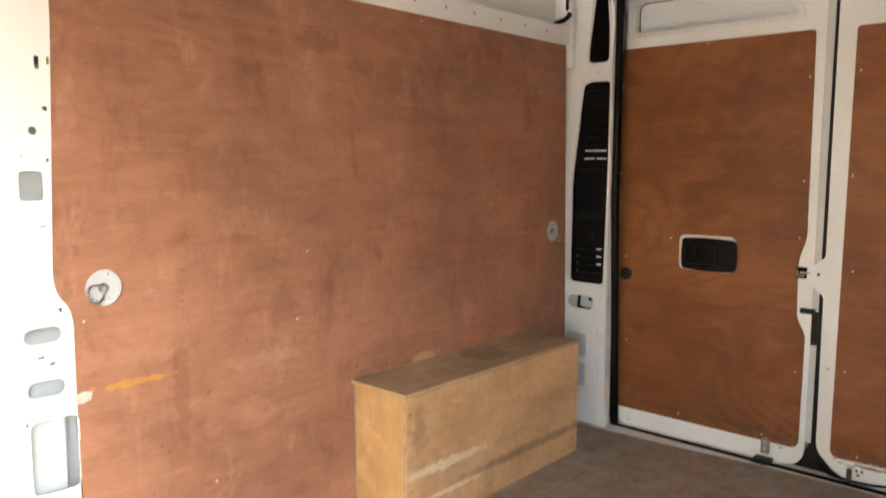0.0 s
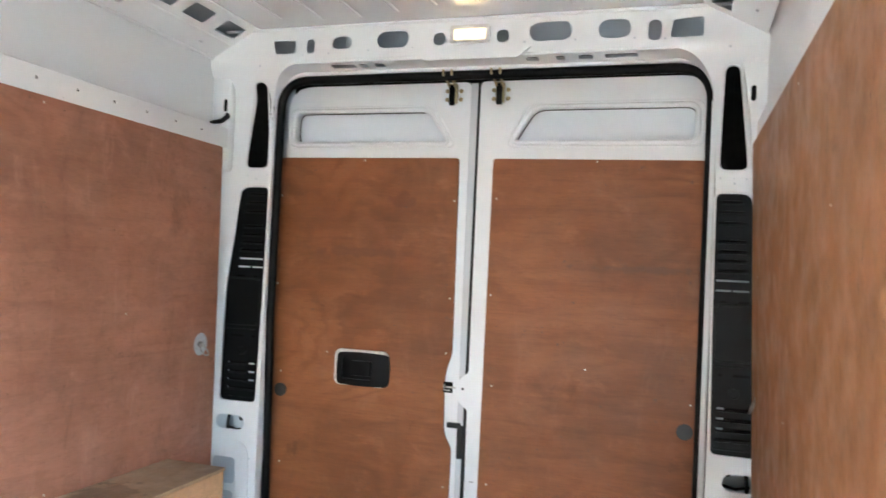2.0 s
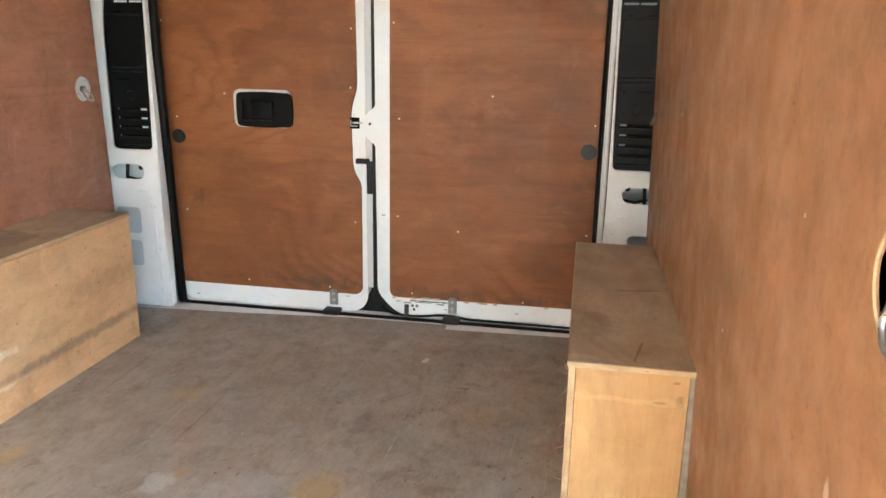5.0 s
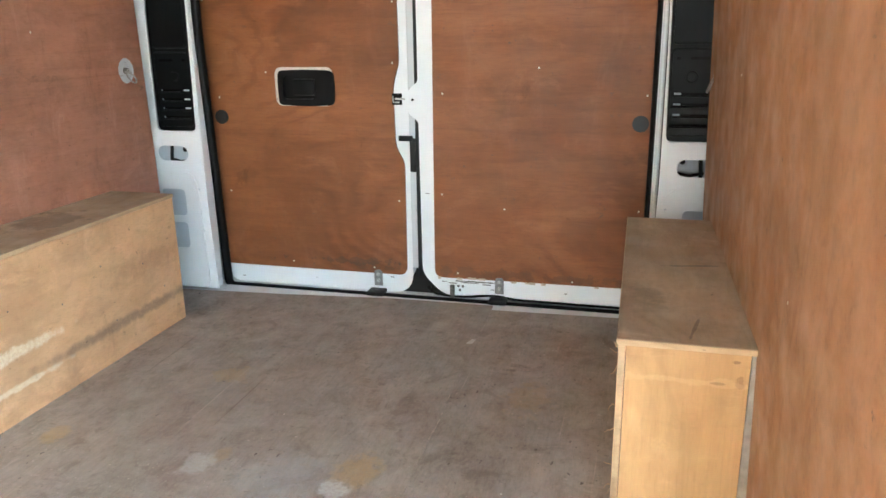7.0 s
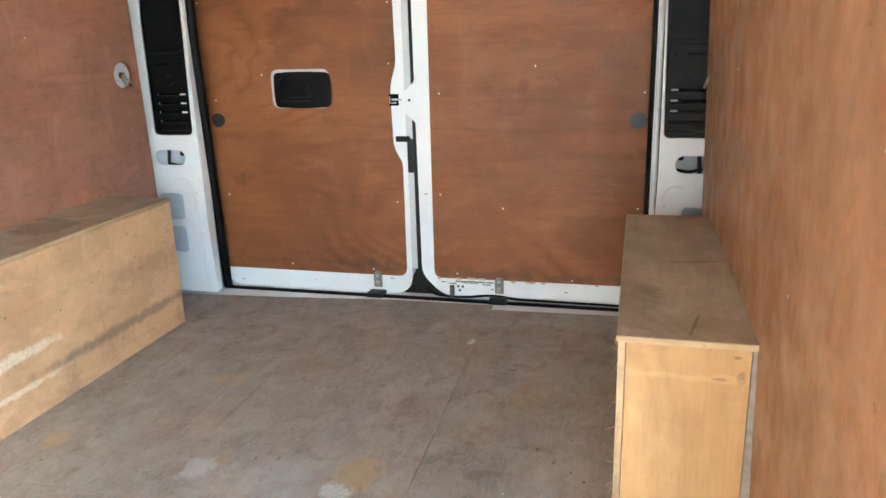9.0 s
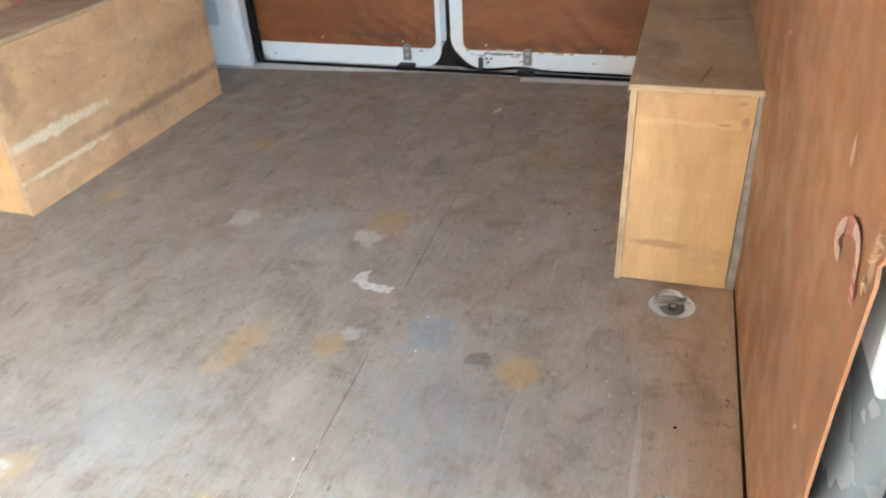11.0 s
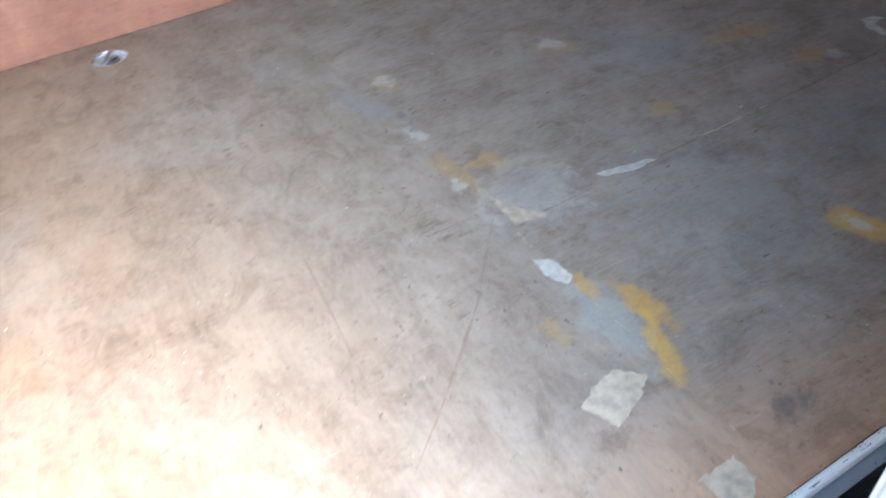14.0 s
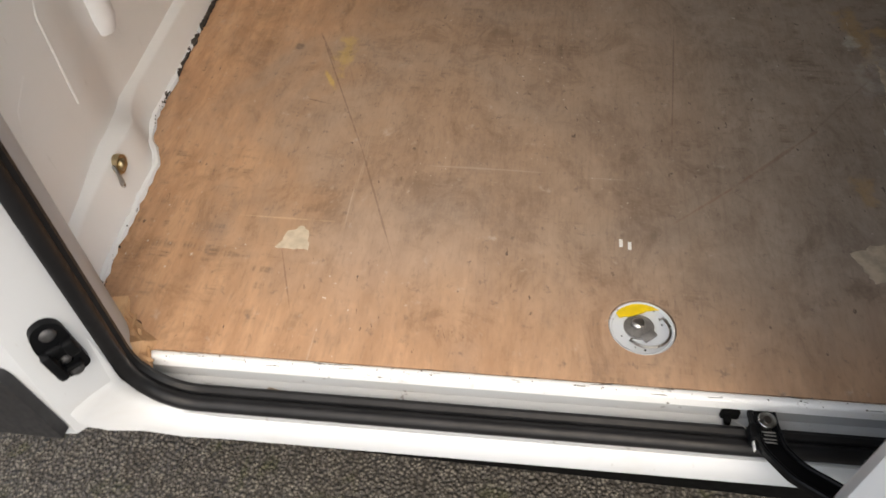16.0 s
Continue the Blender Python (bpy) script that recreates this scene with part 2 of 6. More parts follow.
def timber(name, light, dark, grain, stains=(), rough=0.55, dirt=0.3, grime=(0.12, 0.075, 0.05), fine=1.0, lines=0.14, smears=1.0, rings=0.16, ring_stretch=None, dash=0.0):
    """Plywood face: streaks along the grain, cloudy tone, small marks. grain: the stretch of the coordinates."""
    k = Nodes(name)
    k.blot = k.noise(26, 4, 0.6)
    k.speck = k.noise(140, 3, 0.6)
    soft_grain = tuple(0.45 + 0.55 * g for g in grain)
    cloud = k.ramp(k.noise(2.6, 7, 0.62, warp=0.5, stretch=soft_grain), 0.32, 0.70)
    figure = k.noise(8, 8, 0.66, soft_grain, warp=0.35, at=(2, 6, 1))
    streak = k.noise(24, 7, 0.66, tuple(0.02 + 0.98 * g for g in grain), warp=0.7)
    hair = k.noise(210, 3, 0.6, grain)
    c = k.mix(k.ramp(streak, 0.32, 0.70), tuple(0.8 * a + 0.2 * b for a, b in zip(dark, light)), tuple(0.8 * a + 0.2 * b for a, b in zip(light, dark)))
    mean = tuple((a + b) / 2 for a, b in zip(light, dark))
    c = k.mix(0.44, c, k.mix(cloud, tuple(v * 0.66 for v in mean), tuple(min(1, v * 1.3) for v in light)))
    c = k.mix(k.ramp(figure, 0.54, 0.72, 0, 0.34), c, tuple(v * 0.72 for v in dark))
    c = k.mix(k.ramp(figure, 0.46, 0.30, 0, 0.45), c, tuple(min(1, v * 1.22 + 0.02) for v in light))
    c = k.mix(k.ramp(hair, 0.48, 0.76, 0, 0.20 * fine), c, tuple(v * 0.55 for v in dark))
    c = k.mix(k.ramp(k.noise(1.6, 7, 0.7, warp=1.2, at=(3, 1, 2)), 0.54, 0.76, 0, dirt), c, grime)
    c = k.mix(k.ramp(k.noise(30, 5, 0.68, tuple(0.35 + 0.65 * g for g in grain), at=(7, 2, 5)), 0.665, 0.74, 0, 0.6), c, grime)
    c = k.mix(k.ramp(k.noise(19, 6, 0.7, grain, at=(1, 9, 4)), 0.64, 0.76, 0, 0.28), c, tuple(min(1, v * 1.45) for v in light))
    smear = k.noise(6, 8, 0.72, tuple(1.35 - g * 0.9 for g in grain), warp=0.4, at=(8, 3, 1))
    c = k.mix(k.ramp(smear, 0.53, 0.76, 0, 0.5 * smears), c, tuple(v * 0.5 for v in dark))
    c = k.mix(k.ramp(smear, 0.46, 0.25, 0, 0.5 * smears), c, tuple(min(1, v * 1.2 + 0.07) for v in light))
    c = k.mix(k.ramp(k.noise(5.5, 8, 0.75, warp=0.6, at=(5, 5, 5)), 0.60, 0.70, 0, 0.38), c, tuple(v * 0.42 for v in dark))
    nick = k.math("MULTIPLY", k.ramp(k.noise(17, 3, 0.5, at=(4, 4, 9)), 0.62, 0.70), k.ramp(k.noise(90, 3, 0.6, at=(9, 1, 3)), 0.58, 0.66))
    c = k.mix(k.math("MULTIPLY", nick, 0.7), c, grime)
    vein = k.noise(34, 6, 0.66, tuple(0.035 if g < 0.3 else g for g in grain), warp=0.9, at=(6, 6, 2))
    c = k.mix(k.ramp(vein, 0.54, 0.68, 0, lines), c, tuple(v * 0.5 for v in dark))
    c = k.mix(k.ramp(vein, 0.44, 0.32, 0, lines * 0.6), c, tuple(min(1, v * 1.25 + 0.02) for v in light))
    if dash:
        stroke = k.noise(33, 5, 0.68, tuple(0.55 + 0.45 * g for g in grain), warp=0.4, at=(2, 7, 3))
        c = k.mix(k.ramp(stroke, 0.50, 0.66, 0, dash), c, tuple(v * 0.42 for v in dark))
        c = k.mix(k.ramp(stroke, 0.46, 0.32, 0, dash * 0.7), c, tuple(min(1, v * 1.22 + 0.02) for v in light))
    swell = k.noise(1.5, 3, 0.45, ring_stretch or soft_grain, warp=0.5, at=(3, 8, 7))
    wave = k.math("SINE", k.math("ADD", k.math("MULTIPLY", swell, 130.0), k.math("MULTIPLY", streak, 5.0)))
    patch = k.ramp(k.noise(2.2, 4, 0.6, at=(6, 4, 8)), 0.42, 0.62)
    c = k.mix(k.math("MULTIPLY", patch, k.ramp(wave, 0.25, 1.0, 0, rings)), c, tuple(v * 0.55 for v in dark))
    c = k.mix(k.math("MULTIPLY", patch, k.ramp(wave, -0.25, -1.0, 0, rings * 0.6)), c, tuple(min(1, v * 1.2 + 0.02) for v in light))
    for s in stains:
        c = k.spot(c, *s)
    k.put("Base Color", c)
    k.put("Roughness", k.ramp(k.noise(12, 5), 0.3, 0.72, rough - 0.12, rough + 0.14))
    k.put("Specular IOR Level", 0.35)
    k.bump(k.math("ADD", streak, k.math("MULTIPLY", hair, 0.5)), 0.16, 0.0012)
    return k.mat


WHITE = white_paint("white_paint")
# White with road grime, also darkened to offset the strong daylight at the door.
OUTER_WHITE = white_paint("outer_paint_dimmed", (0.52, 0.54, 0.56), 0.5, 1.0)
SILL_WHITE = white_paint("sill_paint", (0.82, 0.83, 0.83), 0.45, 0.55, chips=0.85)
ROOF_WHITE = white_paint("roof_paint", (0.70, 0.71, 0.715), 0.09, 0.10, 0.03)
# Blue-grey instead of white, for the shade in the hollows behind the openings.
SKIN = white_paint("shaded_skin_paint", (0.57, 0.625, 0.68), 0.4, 0.2)
# The van's white darkened to grey where pillar foot and slots lie in shade.
SHADE_GREY = white_paint("shaded_white_paint", (0.22, 0.25, 0.27), 0.25, 0.2)
STEP_GREY = white_paint("grey_step_paint", (0.40, 0.415, 0.425), 0.5, 0.9, chips=0.7)
GREY_METAL = white_paint("grey_primer", (0.60, 0.63, 0.66), 0.42, 0.6)
BLACK = plain("black_plastic", (0.0033, 0.0037, 0.0045), 0.42, 0, 0.1, 12, 0, 0.0, 0.16)
# Black for trim, and for shade drawn into gaps, slots and hollows.
VOID = plain("black_trim_and_shade", (0.002, 0.002, 0.002), 0.8, shine=0.1)
# Dark brown for the shade down in the groove by the right lining.
GROOVE = plain("groove_shade", (0.085, 0.055, 0.036), 0.8, 0, 0.4, 40, 0, 0.2)
STRIP = plain("grey_strip", (0.36, 0.31, 0.26), 0.6, 0, 0.3, 40)
RUBBER = plain("black_rubber", (0.009, 0.009, 0.010), 0.42, 0, 0.4, 25, 0, 0.1, 0.3)
SEAL = plain("seal_rubber", (0.004, 0.004, 0.0045), 0.5, 0, 0.3, 25, 0, 0.05, 0.15)
CRUST = plain("dirty_sealant", (0.055, 0.045, 0.038), 0.75, 0, 0.6, 70, 0, 0.4)
PLATE = white_paint("plate_paint", (0.60, 0.645, 0.69), 0.35, 0.55, chips=0.8)
CLAMP = plain("worn_steel", (0.30, 0.295, 0.29), 0.5, 0.45, 0.35, 70)
BULK_WHITE = white_paint("bulkhead_paint", (0.86, 0.865, 0.86), 0.42, 0.15)
ZINC = plain("zinc_metal", (0.55, 0.55, 0.53), 0.34, 1.0, 0.4, 60)
GUNMETAL = plain("gunmetal", (0.085, 0.085, 0.088), 0.5, 0.6, 0.4, 90)
STEEL = plain("dark_steel", (0.22, 0.21, 0.20), 0.42, 1.0, 0.4, 60)
BRASS = plain("passivated_metal", (0.58, 0.48, 0.29), 0.35, 1.0, 0.4, 80)
SCREW = plain("screw_head", (0.75, 0.70, 0.58), 0.35, 0.7, 0.2, 100)
GREY_PLASTIC = plain("grey_plastic", (0.020, 0.020, 0.022), 0.5, 0, 0.25, 40)
SILVER = plain("silver_plastic", (0.72, 0.72, 0.71), 0.35, 0.3, 0.2, 40)
PLY_EDGE = timber("plywood_edge", (0.62, 0.46, 0.27), (0.36, 0.22, 0.12), (0.2, 0.2, 1.0))
TORN = timber("torn_wood", (0.62, 0.40, 0.22), (0.40, 0.23, 0.12), (0.4, 1.0, 1.0), [], 0.7, 0.3)
CREAM = plain("torn_paper", (0.60, 0.52, 0.40), 0.8, 0, 0.25, 60, 0, 0.3)
TAPE = plain("old_tape", (0.62, 0.59, 0.54), 0.6, 0, 0.25, 70, 0, 0.2)
FADED = plain("faded_paper", (0.56, 0.47, 0.36), 0.7, 0, 0.35, 45, 0, 0.25)
CANE = plain("faded_label", (0.66, 0.50, 0.43), 0.5, 0, 0.2, 60)
BLANK = white_paint("window_paint", (0.78, 0.83, 0.88), 0.3, 0.1)
GREEN = plain("green_label", (0.02, 0.42, 0.16), 0.45, 0, 0.15, 60)
LABEL_WHITE = plain("label_white", (0.8, 0.8, 0.78), 0.45, 0, 0.05)
RED = plain("red_label", (0.46, 0.09, 0.075), 0.45, 0, 0.1)
YELLOW = plain("yellow_paint", (0.80, 0.58, 0.02), 0.45, 0, 0.15, 60)

wall_marks = [
    ((0, 1.60, 0.545), (0.05, 0.08, 0.008), 0, (0.55, 0.27, 0.06), 0.75, 0.9),
    ((0, 1.62, 0.61), (0.05, 0.11, 0.02), 0, (0.46, 0.25, 0.165), 0.4, 0.8, 0.5, 0, 0.6),
    ((0, 1.97, 0.53), (0.05, 0.12, 0.014), 0, (0.52, 0.32, 0.22), 0.35, 0.9, 0.5, 0, 0.6),
    ((0, 2.55, 0.42), (0.05, 0.05, 0.02), 0, (0.62, 0.40, 0.25), 0.6, 0.6),
    ((0, 2.14, 1.36), (0.05, 0.07, 0.03), 0, (0.18, 0.065, 0.03), 0.4, 0.8),
    ((0, 2.31, 1.31), (0.05, 0.05, 0.025), 0, (0.2, 0.07, 0.035), 0.3, 0.8),
    ((0, 2.02, 0.66), (0.05, 0.04, 0.05), 0, (0.2, 0.085, 0.05), 0.35, 0.8),
    ((0, 2.22, 0.44), (0.05, 0.03, 0.04), 0, (0.2, 0.085, 0.05), 0.35, 0.8),
    ((0, 1.72, 0.50), (0.05, 0.02, 0.12), 0, (0.20, 0.085, 0.05), 0.45, 0.6),
]
PLY_LEFT = timber("plywood_red", (0.420, 0.203, 0.131), (0.276, 0.120, 0.075), (1, 0.16, 1.0), wall_marks, 0.5, 0.32, smears=1.25, rings=0.13, dash=0.12)
PLY_RIGHT = timber("plywood_tan", (0.380, 0.190, 0.093), (0.288, 0.135, 0.064), (1, 0.6, 0.4), [
    ((1.825, 1.636, 0.585), (0.05, 0.006, 0.012), 0, (0.66, 0.46, 0.36), 0.85, 0.5),
    ((1.825, 1.535, 0.645), (0.05, 0.020, 0.008), 0, (0.46, 0.24, 0.11), 0.5, 1.2),
    ((1.825, 1.492, 0.600), (0.05, 0.018, 0.026), 0, (0.50, 0.29, 0.14), 0.6, 1.0),
    ((1.825, 1.515, 0.560), (0.05, 0.008, 0.020), 0, (0.66, 0.50, 0.32), 0.8, 0.9)], 0.5, 0.22, lines=0.07, smears=0.8, rings=0.12, ring_stretch=(1, 1.3, 0.6), dash=0.22)
PLY_DOOR = timber("plywood_door", (0.296, 0.109, 0.040), (0.180, 0.064, 0.024), (0.13, 1, 1.0), [
    ((1.3, 3.51, 0.09), (0.5, 0.05, 0.014), 0, (0.10, 0.06, 0.04), 0.4, 1.6),
    ((0.66, 3.51, 0.105), (0.16, 0.05, 0.010), 0, (0.08, 0.05, 0.035), 0.5, 1.4),
    ((0.49, 3.51, 1.13), (0.16, 0.05, 0.018), 0, (0.16, 0.06, 0.03), 0.6, 0.6),
    ((0.65, 3.51, 1.32), (0.04, 0.05, 0.03), 0, (0.15, 0.05, 0.025), 0.6, 0.6),
    ((1.48, 3.51, 1.11), (0.14, 0.05, 0.012), 0, (0.14, 0.07, 0.04), 0.5, 1.0)], 0.5, 0.3, lines=0.16, smears=0.4, rings=0.24)
BOX_SIDE = timber("box_plywood", (0.690, 0.432, 0.238), (0.545, 0.325, 0.170), (0.3, 0.3, 1.0), [
    ((0.225, 2.42, 0.17), (0.03, 0.16, 0.014), 0, (0.80, 0.70, 0.52), 0.85, 0.55, 0.9, 0, 0.4),
    ((0.225, 2.43, 0.085), (0.03, 0.15, 0.008), 0, (0.78, 0.68, 0.50), 0.85, 0.6, 0.9, 0, 0.45),
    ((0.225, 2.85, 0.10), (0.03, 0.30, 0.014), 0, (0.16, 0.12, 0.09), 0.6, 0.6, 0.5, 0, 0.6),
    ((0.225, 2.95, 0.24), (0.03, 0.14, 0.03), 0, (0.25, 0.15, 0.08), 0.3, 1.0, 0.5, 0, 0.7),
    ((0.225, 2.30, 0.30), (0.03, 0.03, 0.07), 0, (0.15, 0.10, 0.065), 0.4, 1.0, 0.5, 0, 0.7)], 0.55, 0.2, (0.20, 0.125, 0.07))
BOX_END = timber("box_plywood_clean", (0.615, 0.378, 0.172), (0.500, 0.290, 0.122), (0.9, 1, 0.08), [
    ((1.800, 2.295, 0.375), (0.006, 0.05, 0.003), 0, (0.20, 0.11, 0.06), 0.6, 1.2),
    ((1.806, 2.295, 0.340), (0.005, 0.05, 0.008), 0, (0.22, 0.12, 0.06), 0.5, 1.4),
    ((1.770, 2.295, 0.335), (0.010, 0.05, 0.002), 0, (0.20, 0.11, 0.05), 0.8, 0.6),
    ((1.70, 2.295, 0.335), (0.10, 0.05, 0.006), 0, (0.74, 0.50, 0.26), 0.25, 1.2),
    ((1.68, 2.295, 0.09), (0.05, 0.05, 0.008), 0, (0.30, 0.16, 0.08), 0.6, 0.6)], 0.5, 0.12, (0.26, 0.14, 0.07))
BOX_TOP = timber("box_top_worn", (0.440, 0.320, 0.215), (0.290, 0.200, 0.128), (1, 0.2, 1), [
    ((1.735, 2.36, 0.40), (0.003, 0.05, 0.1), -12, (0.10, 0.07, 0.05), 0.6, 0.5),
    ((1.66, 2.52, 0.40), (0.02, 0.05, 0.1), 15, (0.13, 0.09, 0.065), 0.45, 0.8, 0.5, 0, 0.6),
    ((1.75, 2.72, 0.40), (0.06, 0.006, 0.1), 10, (0.12, 0.09, 0.07), 0.6, 0.6),
    ((0.14, 2.40, 0.40), (0.004, 0.12, 0.1), -6, (0.56, 0.44, 0.31), 0.35, 0.8),
    ((0.10, 2.75, 0.40), (0.08, 0.10, 0.1), 0, (0.13, 0.09, 0.065), 0.5, 0.8)], 0.6, 0.5, (0.10, 0.075, 0.055))


BARE_DARK, BARE_LIGHT = (0.418, 0.237, 0.131), (0.580, 0.356, 0.209)
FILM_DARK, FILM_LIGHT = (0.225, 0.183, 0.147), (0.369, 0.313, 0.261)


def floor_material(name, grain, cross, reach):
    """Floor board: film-faced plywood, worn to a pinkish grey, bare and warm where it is least trodden."""
    k = Nodes(name)
    k.blot = k.noise(30, 4, 0.6)
    k.speck = k.noise(150, 3, 0.6)
    streak = k.noise(26, 7, 0.7, grain, warp=0.15)
    fine = k.noise(95, 5, 0.7, tuple(0.3 + 0.7 * g for g in grain))
    hair = k.noise(190, 3, 0.6, grain)
    smear = k.noise(9, 8, 0.72, tuple(0.65 + 0.35 * g for g in grain), warp=0.5, at=(2, 3, 0))
    cloud = k.noise(2.4, 7, 0.6, warp=0.4, at=(4, 4, 0))
    split = k.add("ShaderNodeSeparateXYZ")
    k.link(k.place, split.inputs[0])
    drift = k.math("SUBTRACT", cloud, 0.5)
    fore = k.ramp(k.math("ADD", split.outputs[1], k.math("MULTIPLY", drift, 1.0)), -0.08, 0.42)
    side = k.ramp(k.math("ADD", split.outputs[0], k.math("MULTIPLY", drift, 0.4)), 1.86, 1.60)
    worn = k.math("MULTIPLY", fore, k.math("ADD", k.math("MULTIPLY", side, 0.7), 0.3))
    bare = k.mix(k.ramp(streak, 0.33, 0.68), BARE_DARK, BARE_LIGHT)
    film = k.mix(k.ramp(smear, 0.3, 0.7), FILM_DARK, FILM_LIGHT)
    film = k.mix(k.ramp(fine, 0.35, 0.7, 0, 0.55), film, tuple(0.5 * (a + b) * 1.22 for a, b in zip(FILM_DARK, FILM_LIGHT)))
    film = k.mix(k.ramp(streak, 0.48, 0.7, 0, 0.30), film, (0.27, 0.215, 0.165))
    warm = k.ramp(k.math("ADD", split.outputs[1], k.math("MULTIPLY", drift, 0.5)), 1.15, 0.35, 0, 0.95)
    film = k.mix(warm, film, k.mix(1.0, film, (1.06, 0.86, 0.71), "MULTIPLY"))
    thread = k.noise(150, 4, 0.65, tuple(0.05 if g < 0.5 else 1.0 for g in grain), warp=0.1, at=(3, 9, 0))
    film = k.mix(k.ramp(thread, 0.50, 0.72, 0, 0.22), film, k.mix(1.0, film, (0.62, 0.58, 0.55), "MULTIPLY"))
    film = k.mix(k.ramp(thread, 0.46, 0.30, 0, 0.16), film, k.mix(1.0, film, (1.25, 1.23, 1.20), "MULTIPLY"))
    c = k.mix(worn, bare, film)
    weave = k.math("MULTIPLY", k.ramp(k.noise(46, 4, 0.7, (1, 0.12, 1), at=(3, 7, 0)), 0.48, 0.66), k.ramp(k.noise(46, 4, 0.7, (0.12, 1, 1), at=(7, 3, 0)), 0.46, 0.64))
    c = k.mix(k.math("MULTIPLY", weave, k.ramp(k.noise(3.2, 4, at=(1, 1, 0)), 0.42, 0.62, 0, 0.75)), c, (0.15, 0.105, 0.075))
    c = k.mix(k.ramp(cloud, 0.5, 0.74, 0, 0.28), c, (0.42, 0.38, 0.345))
    mottle = k.noise(13, 8, 0.72, tuple(0.7 + 0.3 * g for g in grain), warp=0.7, at=(1, 5, 0))
    c = k.mix(k.ramp(mottle, 0.50, 0.66, 0, 0.55), c, k.mix(1.0, c, (0.58, 0.55, 0.52), "MULTIPLY"))
    c = k.mix(k.ramp(mottle, 0.46, 0.34, 0, 0.28), c, k.mix(1.0, c, (1.28, 1.25, 1.22), "MULTIPLY"))
    c = k.mix(k.ramp(k.noise(2.0, 8, 0.7, warp=0.5, at=(9, 2, 0)), 0.54, 0.76, 0, 0.42), c, (0.20, 0.155, 0.125))
    c = k.mix(k.ramp(k.noise(11, 7, 0.72, tuple(0.4 + 0.6 * g for g in grain), at=(6, 1, 0)), 0.58, 0.74, 0, 0.45), c, (0.18, 0.138, 0.11))
    c = k.mix(k.ramp(k.noise(46, 5, 0.7, at=(2, 8, 0)), 0.58, 0.72, 0, 0.6), c, (0.14, 0.108, 0.09))
    c = k.mix(k.ramp(k.noise(38, 5, 0.7, at=(9, 9, 0)), 0.60, 0.74, 0, 0.4), c, (0.52, 0.46, 0.40))
    c = k.mix(k.ramp(hair, 0.5, 0.76, 0, 0.3), c, (0.18, 0.13, 0.10))
    c = k.mix(k.ramp(k.noise(34, 5, 0.7, tuple(g * g * 0.6 if g < 0.5 else g for g in grain), at=(5, 1, 0)), 0.64, 0.72, 0, 0.55), c, (0.56, 0.46, 0.37))
    c = k.mix(k.ramp(k.noise(20, 4, 0.65, (1, 0.03, 1), at=(1, 6, 0), turn=cross), 0.70, 0.735, 0, 0.6), c, (0.15, 0.095, 0.07))
    c = k.mix(k.ramp(k.noise(24, 4, 0.65, (1, 0.03, 1), at=(4, 2, 0), turn=cross + 1.1), 0.71, 0.74, 0, 0.25), c, (0.56, 0.49, 0.42))
    score = k.noise(13, 5, 0.7, (1, 0.022, 1), warp=0.25, at=(2, 4, 0), turn=-0.05)
    c = k.mix(k.ramp(score, 0.655, 0.69, 0, 0.55), c, (0.16, 0.115, 0.09))
    c = k.mix(k.ramp(score, 0.335, 0.31, 0, 0.45), c, (0.50, 0.42, 0.34))
    chip = k.math("MULTIPLY", k.ramp(k.noise(75, 3, 0.6, tuple(0.4 + 0.6 * g for g in grain), at=(8, 8, 0)), 0.66, 0.70), k.ramp(k.noise(4.5, 4, 0.6, at=(3, 6, 0)), 0.45, 0.6))
    c = k.mix(k.math("MULTIPLY", chip, 0.8), c, (0.07, 0.05, 0.04))
    fleck = k.math("MULTIPLY", k.ramp(k.noise(110, 2, 0.5, at=(5, 7, 0)), 0.70, 0.73), k.ramp(k.noise(3.5, 4, 0.6, at=(7, 1, 0)), 0.48, 0.62))
    c = k.mix(k.math("MULTIPLY", fleck, 0.7), c, (0.62, 0.56, 0.48))
    ochre, pale, blue, soot = (0.47, 0.30, 0.11), (0.54, 0.54, 0.51), (0.33, 0.335, 0.335), (0.10, 0.08, 0.07)

    def mark(x, y, rx, ry, turn, paint, strength=0.75, edge=0.55, ring=0.0, soft=0.25):
        nonlocal c
        far = 1.5 * max(rx, ry) + 0.03
        if not (reach[0] < x + far and x - far < reach[1] and reach[2] < y + far and y - far < reach[3]):
            return
        edge = min((0.13, 0.4, 0.65), key=lambda e: abs(e - edge))
        c = k.spot(c, (x, y, 0), (rx, ry, 0.1), turn, paint, strength * 0.85, edge * 1.6, 0.9, ring, soft + 0.15)

    mark(1.38, 1.47, 0.16, 0.15, 20, blue, 0.45, 0.6, 0, 0.6)
    mark(1.38, 1.85, 0.12, 0.13, 0, (0.23, 0.24, 0.25), 0.5, 0.6, 0, 0.6)
    mark(1.305, 2.04, 0.045, 0.055, 0, (0.22, 0.255, 0.29), 0.7, 0.5, 0, 0.4)
    mark(0.90, 1.70, 0.13, 0.10, 30, blue, 0.5, 0.6, 0, 0.6)
    mark(0.95, 2.35, 0.08, 0.07, 30, blue, 0.5, 0.6, 0, 0.6)
    mark(1.20, 1.21, 0.07, 0.08, 0, (0.44, 0.43, 0.41), 0.55, 0.4, 0, 0.35)
    mark(1.495, 1.145, 0.09, 0.038, 2, (0.36, 0.375, 0.35), 0.8, 0.4)
    mark(0.775, 1.57, 0.048, 0.032, 50, ochre, 0.55, 0.6)
    mark(0.752, 1.56, 0.03, 0.022, 20, pale, 0.85, 0.5)
